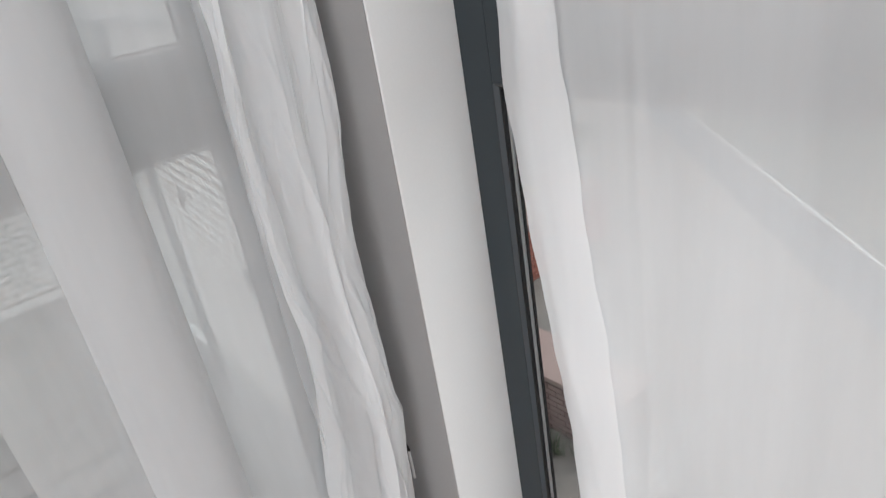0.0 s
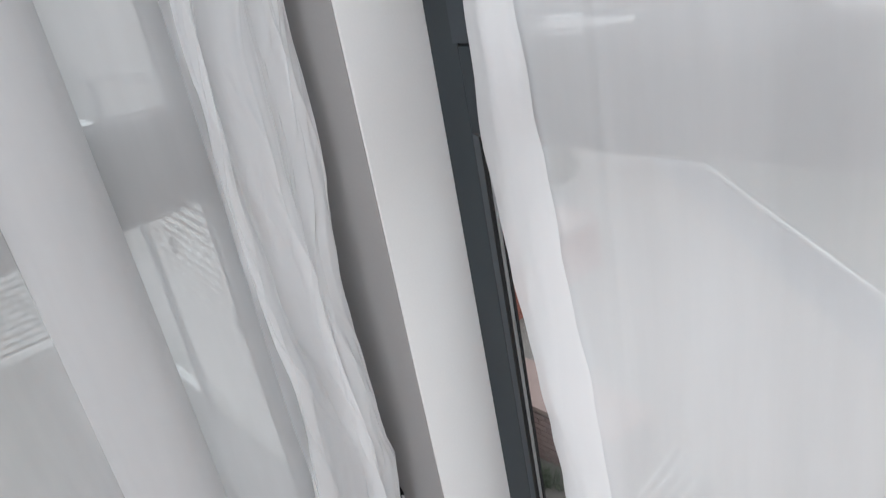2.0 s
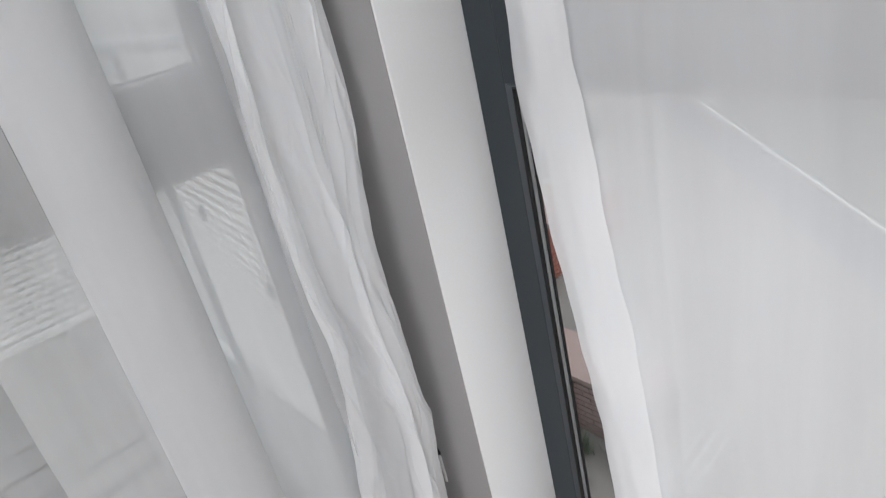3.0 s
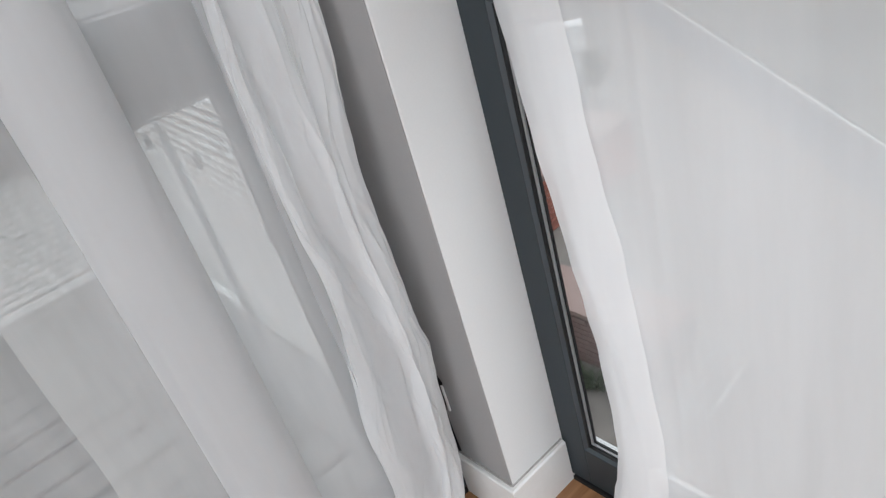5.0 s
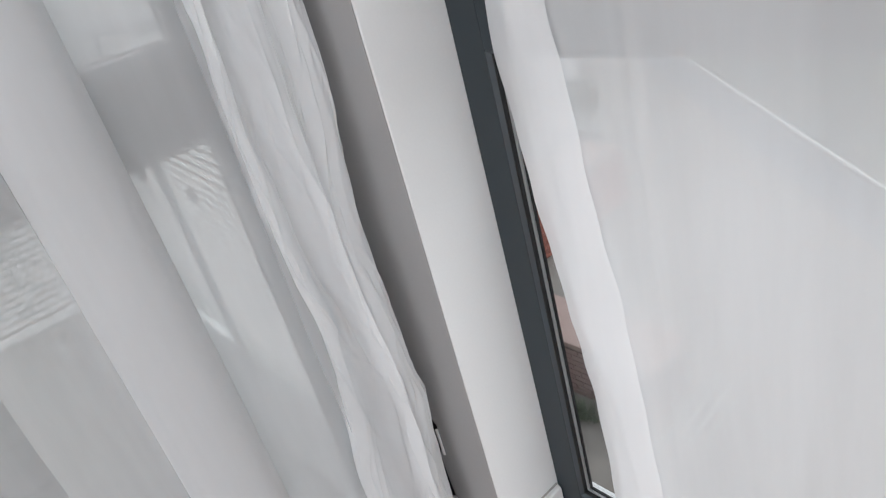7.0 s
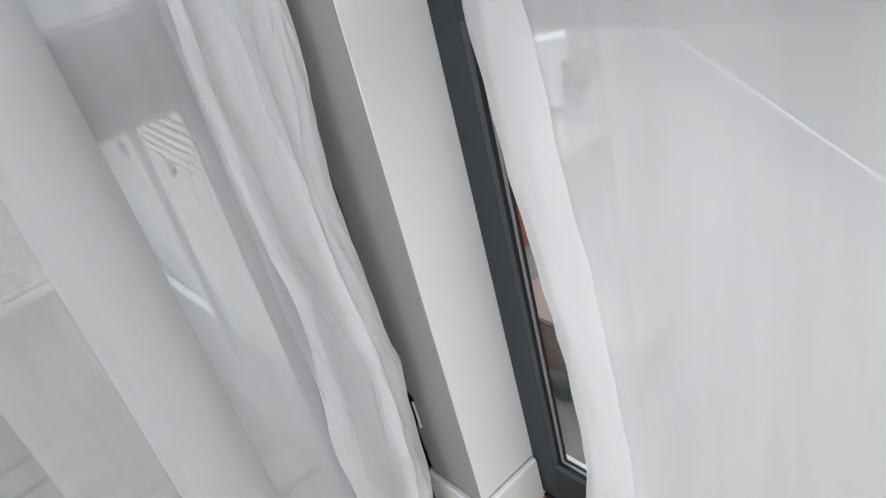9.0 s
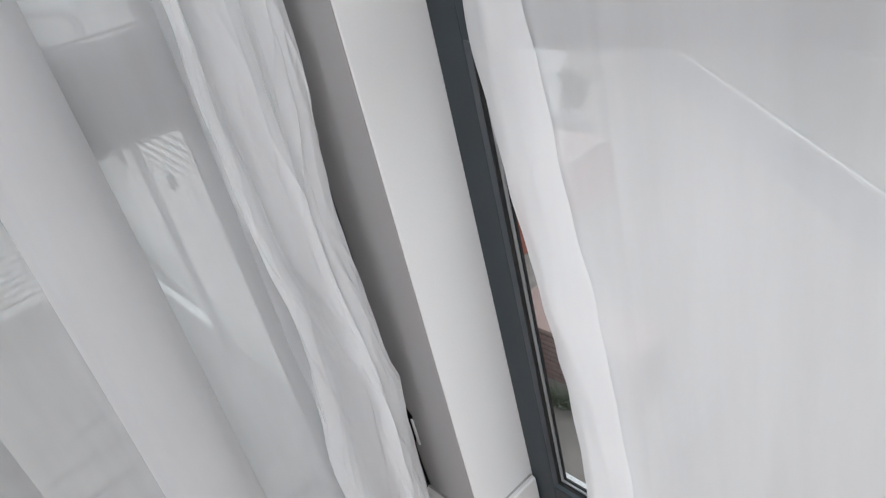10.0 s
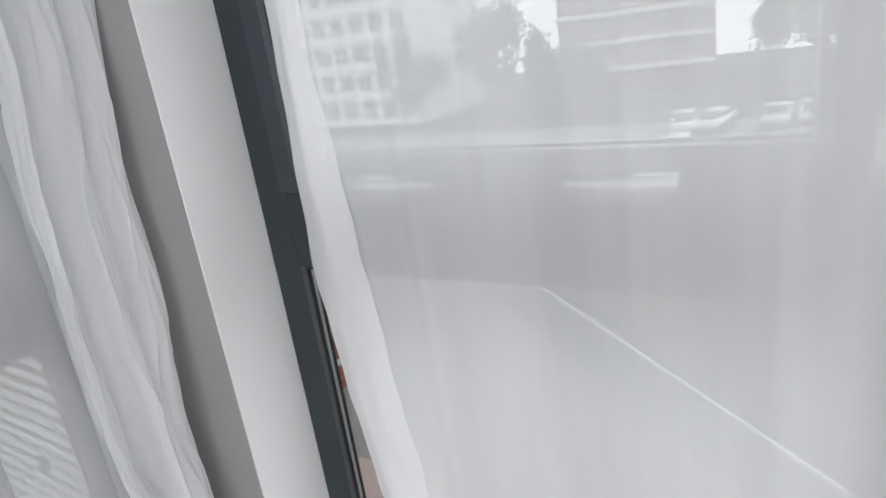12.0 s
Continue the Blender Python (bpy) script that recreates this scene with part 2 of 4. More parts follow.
M_BARK = surface("bark", (0.12, 0.09, 0.065), 0.95, grain=14, vary=0.3, bump=0.4)
M_FAR_BRICK = surface("far_brick", (0.30, 0.19, 0.16), 0.9, grain=3, vary=0.1, stain=0.3)
M_FAR_WHITE = surface("far_white_render", (0.88, 0.88, 0.87), 0.85, grain=3, vary=0.03, stain=0.3)
M_FAR_GLASS = surface("far_window_glass", (0.09, 0.10, 0.11), 0.15, grain=2, vary=0.2)
M_CAR = surface("white_car_paint", (0.80, 0.80, 0.80), 0.25, grain=4, vary=0.02)
M_TYRE = surface("tyre_rubber", (0.02, 0.02, 0.02), 0.85, grain=60)
M_CABINET = surface("glossy_white_plastic", (0.90, 0.90, 0.90), 0.4, grain=40, vary=0.02, stain=2, stain_amount=0.03)
M_YELLOW = surface("yellow_plastic", (0.62, 0.52, 0.16), 0.5, grain=40)
M_TABLE = surface("grey_table_stone", (0.26, 0.26, 0.26), 0.6, grain=20, vary=0.1)


# ---------------------------------------------------------------- mesh helpers
def mesh_of(name, bm, material):
    me = bpy.data.meshes.new(name)
    bm.normal_update()
    bm.to_mesh(me)
    bm.free()
    me.materials.append(material)
    return me


def part(name, bm, material, parent=None, label=""):
    ob = new(name, mesh_of(name, bm, material))
    if parent:
        ob.parent = parent
    if label:
        tagged(ob, label)
    return ob


def thing(name, label, category, at=(0, 0, 0), group="", kind="", turn=0):
    ob = new(name)
    ob.empty_display_size = 0.05
    ob.matrix_basis = pose(*at, 0, 0, turn)
    return tagged(ob, label, category, group, kind)


def box(lo, hi, bevel=0.0, seg=2, bm=None):
    """A box from lo to hi with rounded edges, added to bm."""
    b = bmesh.new()
    bmesh.ops.create_cube(b, size=1)
    c = [(p + q) / 2 for p, q in zip(lo, hi)]
    s = [q - p for p, q in zip(lo, hi)]
    for v in b.verts:
        v.co = Vector((c[0] + v.co.x * s[0], c[1] + v.co.y * s[1], c[2] + v.co.z * s[2]))
    if bevel:
        bmesh.ops.bevel(b, geom=b.edges[:], offset=bevel, segments=seg, affect="EDGES", profile=0.5)
    if bm is None:
        return b
    me = bpy.data.meshes.new("tmp")
    b.to_mesh(me)
    b.free()
    bm.from_mesh(me)
    bpy.data.meshes.remove(me)
    return bm


def tube(points, radius, seg=10, bm=None):
    bm = bm or bmesh.new()
    rings = []
    pts = [Vector(p) for p in points]
    for i, p in enumerate(pts):
        d = (pts[min(i + 1, len(pts) - 1)] - pts[max(i - 1, 0)]).normalized()
        u = d.orthogonal().normalized() if abs(d.z) < 0.95 else d.cross(Vector((1, 0, 0))).normalized()
        w = d.cross(u)
        r = radius[i] if isinstance(radius, (list, tuple)) else radius
        rings.append([bm.verts.new(p + r * (math.cos(a) * u + math.sin(a) * w)) for a in (2 * math.pi * k / seg for k in range(seg))])
    for a, b in zip(rings, rings[1:]):
        for k in range(seg):
            bm.faces.new((a[k], a[(k + 1) % seg], b[(k + 1) % seg], b[k]))
    bm.faces.new(rings[0][::-1])
    bm.faces.new(rings[-1])
    bmesh.ops.recalc_face_normals(bm, faces=bm.faces[:])
    return bm


def smooth(ob):
    for f in ob.data.polygons:
        f.use_smooth = True
    return ob


def ring(x0, x1, z0, z1, w, y0, y1, chamfer=0.0):
    """A rectangular frame in the plane of x and z, w wide, from depth y0 (room side) to y1; chamfer slopes its inner room edge."""
    bm = bmesh.new()
    prof = [(0, y0), (w - chamfer, y0), (w, y0 + chamfer), (w, y1), (0, y1)] if chamfer else [(0, y0), (w, y0), (w, y1), (0, y1)]
    loops = []
    for o, y in prof:
        loops.append([bm.verts.new(c) for c in ((x0 + o, y, z0 + o), (x1 - o, y, z0 + o), (x1 - o, y, z1 - o), (x0 + o, y, z1 - o))])
    for i in range(len(loops)):
        a, b = loops[i], loops[(i + 1) % len(loops)]
        for k in range(4):
            bm.faces.new((a[k], a[(k + 1) % 4], b[(k + 1) % 4], b[k]))
    bmesh.ops.recalc_face_normals(bm, faces=bm.faces[:])
    return bm


# ---------------------------------------------------------------- the room
X_E, Y_S, H = 4.0, -4.2, 2.55
WT = 0.30


def wall(name, boxes, label):
    bm = bmesh.new()
    for lo, hi in boxes:
        box(lo, hi, bm=bm)
    return tagged(part(name, bm, M_PAINT), label, "wall", kind="structure")


floor_ob = tagged(part("floor", box((-0.24, Y_S, -0.12), (X_E, 0.0, -0.012)), M_SEAM), "oak laminate plank floor of the room", "floor", kind="structure")
ceiling = tagged(part("ceiling", box((-0.54, Y_S - WT, H), (X_E + WT, 0.37, H + 0.2)), M_CEIL), "plain white painted ceiling", "ceiling", kind="structure")
wall("wall_north", [((1.12, 0.07, -0.12), (X_E, 0.37, H)), ((0.0, 0.0, 2.43), (X_E, 0.37, H)), ((1.12, 0.0, -0.12), (X_E, 0.07, H))], "white painted wall beside the corner window")
wall("wall_west", [((-0.54, Y_S, -0.12), (-0.24, -1.82, H)), ((-0.54, -1.82, 2.43), (-0.17, -0.162, H)), ((-0.24, Y_S, -0.12), (-0.17, -1.82, H))], "white painted wall beside the balcony window")
wall("wall_east", [((X_E, Y_S, -0.12), (X_E + WT, -3.8, H)), ((X_E, -0.4, -0.12), (X_E + WT, 0.37, H)), ((X_E, -3.8, 2.35), (X_E + WT, -0.4, H)), ((X_E, -3.8, -0.12), (X_E + WT, -0.4, 0.85))], "white painted wall round a wide window")
wall("wall_south", [((-0.54, Y_S - WT, -0.12), (0.3, Y_S, H)), ((3.7, Y_S - WT, -0.12), (X_E + WT, Y_S, H)), ((0.3, Y_S - WT, 2.35), (3.7, Y_S, H)), ((0.3, Y_S - WT, -0.12), (3.7, Y_S, 0.85))], "white painted wall round a wide window")

column = thing("corner_column", "white painted boxed column in the room corner between two windows", "column", kind="structure")
part("shaft", box((-0.24, -0.160, -0.02), (0.0, 0.07, H - 0.002), 0.0025), M_PAINT, column)
part("shaded_face", box((-0.24, -0.162, 0.0), (-0.0015, -0.1602, H - 0.002)), M_PAINT_SHADED, column, "white side of the column, darkened in colour for shade")


def skirting():
    """Two mitred lengths of skirting round the column, with the dirty joint above them."""
    t, h, x1, y1 = 0.014, 0.12, -0.165, -0.004
    for name, pts in (("skirting_board", ((0.0, y1), (0.0, -0.162), (t, -0.162 - t), (t, y1))), ("skirting_board", ((x1, -0.162), (0.0, -0.162), (t, -0.162 - t), (x1, -0.162 - t)))):
        bm = bmesh.new()
        # profile: sharp foot, softly rounded top edge
        low = [bm.verts.new((*p, 0.0)) for p in pts]
        mid = [bm.verts.new((*p, h - 0.004)) for p in pts]
        inner = pts[0], pts[1], tuple(a + (b - a) * 0.75 for a, b in zip(pts[1], pts[2])), tuple(a + (b - a) * 0.75 for a, b in zip(pts[0], pts[3]))
        top = [bm.verts.new((*p, h)) for p in inner]
        for a, b in ((low, mid), (mid, top)):
            for k in range(4):
                bm.faces.new((a[k], a[(k + 1) % 4], b[(k + 1) % 4], b[k]))
        bm.faces.new(top)
        bm.faces.new(low[::-1])
        bmesh.ops.recalc_face_normals(bm, faces=bm.faces[:])
        part(name, bm, M_SKIRT, column)
    bm = bmesh.new()
    box((0.0, -0.165, h - 0.001), (0.004, y1, h + 0.002), bm=bm)
    box((x1, -0.166, h - 0.001), (0.0, -0.162, h + 0.0035), bm=bm)
    part("cracked_filler", bm, M_GAP, column, "grey dirty crack above the skirting")


skirting()


def room_skirting(name, lo, hi):
    tagged(part(name, box(lo, hi, 0.004), M_SKIRT), "white painted skirting board", "skirting board", kind="structure")


room_skirting("baseboard", (1.13, -0.014, 0.0), (X_E, 0.0, 0.12))
room_skirting("baseboard", (-0.17, Y_S, 0.0), (-0.156, -1.83, 0.12))


# ---------------------------------------------------------------- windows
def glazed_light(parent, x0, x1, z0, z1, y):
    """Bead, gasket, spacer and pane of one light; the opening runs x0..x1, z0..z1 and its room face stands at y."""
    part("glazing_bead", ring(x0, x1, z0, z1, 0.0065, y + 0.001, y + 0.014, 0.006), M_BEVEL, parent)
    part("inner_gasket", ring(x0 + 0.0066, x1 - 0.0066, z0 + 0.0066, z1 - 0.0066, 0.003, y + 0.007, y + 0.017), M_GASKET, parent)
    part("spacer_bar", ring(x0 + 0.0097, x1 - 0.0097, z0 + 0.0097, z1 - 0.0097, 0.0045, y + 0.015, y + 0.021), M_SPACER, parent, "silver spacer between the panes")
    part("outer_gasket", ring(x0 + 0.0143, x1 - 0.0143, z0 + 0.0143, z1 - 0.0143, 0.0035, y + 0.019, y + 0.024), M_GASKET, parent)
    p = part("pane", box((x0 + 0.014, y + 0.024, z0 + 0.014), (x1 - 0.014, y + 0.028, z1 - 0.014)), M_GLASS, parent, "clear glass")
    p.visible_shadow = False


def awning_handle(parent, x0, x1, thick_left, y, z):
    """A flat lever along the sash's bottom rail, with a rose at its thick end."""
    bm = bmesh.new()
    xa, xb = (x0, x0 + 0.055) if thick_left else (x1 - 0.055, x1)
    box((xa, y - 0.018, z - 0.014), (xb, y, z + 0.014), 0.004, bm=bm)
    rose = part("rose", bm, M_STEEL, parent)
    n = 8
    pts = [(x0 + (x1 - x0) * k / n, y - 0.03 - 0.006 * math.sin(math.pi * k / n), z + 0.004) for k in range(n + 1)]
    r = [0.0075 - 0.0035 * (k / n if thick_left else 1 - k / n) for k in range(n + 1)]
    smooth(part("lever", tube(pts, r), M_STEEL, parent, "slim brushed metal lever"))


def corner_window():
    w = thing("window_1", "anthracite aluminium corner window, full height with an awning sash above", "window", kind="structure")
    zb, zs, top = 1.076, 1.212, 2.425
    X1 = 1.12
    part("frame_jamb", box((0.001, 0.0, 0.012), (0.064, 0.030, top), 0.0015), M_ALU, w)
    part("frame_jamb", box((0.960, 0.0, 0.012), (X1 - 0.002, 0.030, top), 0.0015), M_ALU, w)
    part("bottom_rail", box((0.064, 0.0, 0.012), (0.960, 0.030, 0.120), 0.0015), M_ALU, w)
    part("transom", box((0.064, 0.0, zb), (0.960, 0.030, zs), 0.0015), M_ALU, w)
    part("head_rail", box((0.064, 0.0, top - 0.07), (0.960, 0.030, top), 0.0015), M_ALU, w)
    part("outer_sill", box((0.03, 0.0302, 0.098), (1.05, 0.052, 0.112), 0.003), M_SILL, w, "pale metal sill outside the glass")
    part("base_strip", box((0.016, -0.006, 0.0), (X1, 0.02, 0.0118), 0.001), M_GASKET, w, "black sealing strip on the floor")
    glazed_light(w, 0.0642, 0.9598, 0.1202, zb - 0.0002, 0.0)
    sash = part("awning_sash", ring(0.0715, 0.945, zs + 0.0065, top - 0.073, 0.044, -0.016, 0.026, 0.007), M_SASH, w, "dark opening sash")
    part("sash_gasket", ring(0.0642, 0.9648, zs + 0.0002, top - 0.0702, 0.006, 0.004, 0.02), M_GASKET, w)
    glazed_light(w, 0.1157, 0.8978, zs + 0.0507, top - 0.1202, -0.006)
    awning_handle(sash, 0.262, 0.398, True, -0.012, zs + 0.022)
    awning_handle(sash, 0.594, 0.741, False, -0.012, zs + 0.022)
    bm = bmesh.new()
    tube([(0.672, -0.0125, zs + 0.008), (0.672, -0.016, zs + 0.008)], 0.006, 12, bm)
    part("keyhole", bm, M_DARK, sash)
    bm = bmesh.new()
    tube([(0.432, -0.0165, zs + 0.056), (0.452, -0.0185, zs + 0.044), (0.486, -0.0175, zs + 0.020)], 0.0016, 8, bm)
    part("stay_wire", bm, M_STEEL, sash, "thin bright metal stay")
    return w


def turned(bm, m):
    bmesh.ops.transform(bm, matrix=m, verts=bm.verts[:])
    return bm


def balcony_window():
    """Built like the corner window along x, then turned so that it runs along -y."""
    w = thing("window_2", "anthracite aluminium balcony window with a transom, behind sheer curtains", "window", at=(-0.17, -0.162, 0), kind="structure", turn=90)
    zb, zs, top, X0, X1 = 1.073, 1.194, 2.425, -1.64, -0.176
    part("frame_jamb", box((X1, 0.0, 0.012), (-0.001, 0.030, top), 0.0015), M_ALU, w)
    part("frame_jamb", box((X0 - 0.015, 0.0, 0.012), (X0, 0.030, top), 0.0015), M_ALU, w)
    part("bottom_rail", box((X0, 0.0, 0.012), (X1, 0.030, 0.118), 0.0015), M_ALU, w)
    part("transom", box((X0, 0.0, zb), (X1, 0.030, zs), 0.0015), M_ALU, w)
    part("head_rail", box((X0, 0.0, top - 0.07), (X1, 0.030, top), 0.0015), M_ALU, w)
    part("outer_sill", box((X0, 0.0302, 0.098), (-0.03, 0.052, 0.112), 0.003), M_SILL, w, "pale metal sill outside the glass")
    part("base_strip", box((X0, -0.006, 0.0), (-0.016, 0.02, 0.0118), 0.001), M_GASKET, w, "black sealing strip on the floor")
    glazed_light(w, X0 + 0.0002, X1 - 0.0002, 0.1182, zb - 0.0002, 0.0)
    glazed_light(w, X0 + 0.0002, X1 - 0.0002, zs + 0.0002, top - 0.0702, 0.0)
    return w


corner_window()
balcony_window()


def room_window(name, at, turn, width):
    """An unseen wide plain window behind the camera, added with its lamp for room light."""
    w = thing(name, "wide anthracite window, unseen, added to light the room", "window", at=at, kind="structure", turn=turn)
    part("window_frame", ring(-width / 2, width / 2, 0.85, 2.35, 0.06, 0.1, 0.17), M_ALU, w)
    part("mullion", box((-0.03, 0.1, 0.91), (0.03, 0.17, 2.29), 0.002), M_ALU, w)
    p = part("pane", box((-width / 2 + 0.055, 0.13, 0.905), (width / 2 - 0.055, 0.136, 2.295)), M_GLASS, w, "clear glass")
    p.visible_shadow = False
    lamp = new("added_light_" + name, bpy.data.lights.new("added_light_" + name, "AREA"))
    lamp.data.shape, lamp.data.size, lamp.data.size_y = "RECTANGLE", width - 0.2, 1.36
    lamp.data.energy, lamp.data.color = ADDED_WINDOW_LIGHT[name], (0.90, 0.955, 1.0)
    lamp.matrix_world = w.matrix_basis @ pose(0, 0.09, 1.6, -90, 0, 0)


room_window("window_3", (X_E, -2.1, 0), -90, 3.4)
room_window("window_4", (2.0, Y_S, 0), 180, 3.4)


# ---------------------------------------------------------------- curtains
def hang(name, section, z0, z1, material, parent, rows=60, fine=6, label=""):
    """A cloth surface: section(u, h) gives the plan place at u along the cloth and height h."""
    bm = bmesh.new()
    us = section.steps
    grid = []
    for i in range(rows + 1):
        h = z0 + (z1 - z0) * i / rows
        line = []
        for k in range(us + 1):
            x, y, dz = section(k / us, h)
            line.append(bm.verts.new((x, y, h + dz)))
        grid.append(line)
    for a, b in zip(grid, grid[1:]):
        for k in range(us):
            bm.faces.new((a[k], a[k + 1], b[k + 1], b[k]))
    return smooth(part(name, bm, material, parent, label))


def between(table, v):
    """Value at v in a short table of (v, value) pairs, smoothly joined."""
    if v <= table[0][0]:
        return table[0][1]
    for (a, p), (b, q) in zip(table, table[1:]):
        if v <= b:
            k = (v - a) / (b - a)
            k = k * k * (3 - 2 * k)
            return p + (q - p) * k
    return table[-1][1]


def ripple(a, b, seed):
    return noise.noise(Vector((a, b, seed)))


# edge of the corner curtain and its hem line, by height
EDGE_R = ((0.0, 0.236), (0.04, 0.212), (0.085, 0.206), (0.14, 0.218), (0.24, 0.233), (0.33, 0.244), (0.43, 0.247), (0.53, 0.243), (0.62, 0.233), (0.70, 0.220), (0.80, 0.209), (0.90, 0.197), (1.0, 0.187), (1.1, 0.178), (1.2, 0.180), (1.27, 0.181), (1.42, 0.190), (2.4, 0.19))
HEM_R = ((0.0, 0.30), (0.1, 0.325), (0.36, 0.341), (0.55, 0.331), (0.72, 0.318), (0.86, 0.302), (0.97, 0.290), (1.07, 0.280), (1.15, 0.270), (1.28, 0.261), (1.44, 0.246), (2.4, 0.24))


def curtain_right():
    c = thing("sheer_curtain", "white sheer voile curtain hanging to the floor before the corner window", "curtain", group="sheer curtains")

    def hem(u, h):
        a, b = between(EDGE_R, h) - 0.006, between(HEM_R, h)
        x = a + (b - a) * u
        y = -0.083 - 0.012 * math.sin(u * math.pi) + 0.006 * ripple(u * 3, h * 5, 2.0)
        low = max(0.0, 0.26 - h) / 0.26
        y -= low * (0.020 * abs(ripple(u * 2 + h * 5, h * 15, 5.0)) + 0.006 * abs(ripple(u * 4 + h * 17, h * 26, 8.0)) + 0.015)
        y -= low * 0.016 * max(0.0, 1 - 2.4 * abs(ripple(u * 3.2 + h * 13, h * 11 - u * 2, 31.0))) ** 2
        x += low * (0.009 * ripple(1.7, h * 17, 14.0) * (1 - u) - 0.012 * (1 - u) * math.exp(-((h - 0.085) / 0.03) ** 2))
        return x + 0.004 * ripple(0.3, h * 11, 9.0), y, 0.012 * low * low * (1 - u) + 0.004 * low * ripple(u * 3, h * 9, 3.0)
    hem.steps = 40

    def body(u, h):
        a = between(EDGE_R, h) - 0.002
        x = a + (2.1 - a) * u
        y = -0.068 + 0.004 * math.sin(x * 15 + 0.8 * ripple(x, h, 1.0)) + 0.006 * ripple(x * 4, h * 0.9, 4.0)
        y -= 0.002 * math.exp(-((x - 0.42 - 0.02 * math.sin(h * 3)) / 0.022) ** 2)
        for at, wide, deep in ((0.365, 0.010, 0.002), (0.69, 0.012, 0.002), (0.86, 0.018, 0.003)):
            y -= deep * math.exp(-((x - at - 0.03 * ripple(at, h * 0.8, 3.0) + 0.012 * (1.2 - h)) / wide) ** 2) * min(1.0, max(0.0, 0.45 + 0.5 * h))
        low = max(0.0, 0.15 - h) / 0.15
        y -= low * 0.03 * ripple(x * 9, h * 12, 7.0)
        return x, y, 0.0
    body.steps = 420
    hang("voile", body, 0.004, 2.5, M_SHEER, c, 44)
    hang("leading_hem", hem, 0.003, 2.5, M_HEM, c, 150, label="doubled hem along the curtain's leading edge")


curtain_right()


def spline(points, n):
    """Even samples of a smooth curve through plan points."""
    out = []
    p = [Vector(q) for q in points]
    p = [p[0] * 2 - p[1]] + p + [p[-1] * 2 - p[-2]]
    per = n // (len(p) - 3) + 1
    for i in range(1, len(p) - 2):
        for k in range(per):
            t = k / per
            a, b, c, d = p[i - 1], p[i], p[i + 1], p[i + 2]
            out.append(0.5 * ((2 * b) + (c - a) * t + (2 * a - 5 * b + 4 * c - d) * t * t + (3 * b - a - 3 * c + d) * t ** 3))
    out.append(p[-2])
    return out


# plan of the folded balcony curtain: (y, x) from its free edge to the tight folds beside the column
FOLD = ((-0.722, -0.112), (-0.68, -0.106), (-0.635, -0.108), (-0.600, -0.098), (-0.578, -0.068), (-0.542, -0.045), (-0.505, -0.047), (-0.481, -0.068), (-0.473, -0.092), (-0.495, -0.108), (-0.54, -0.114), (-0.578, -0.120), (-0.545, -0.128), (-0.51, -0.126))
BUNCH = ((-0.305, -0.135), (-0.313, -0.100), (-0.300, -0.076), (-0.282, -0.092), (-0.262, -0.062), (-0.238, -0.088), (-0.250, -0.112), (-0.225, -0.082), (-0.200, -0.052), (-0.180, -0.072), (-0.184, -0.105), (-0.215, -0.125), (-0.25, -0.13))


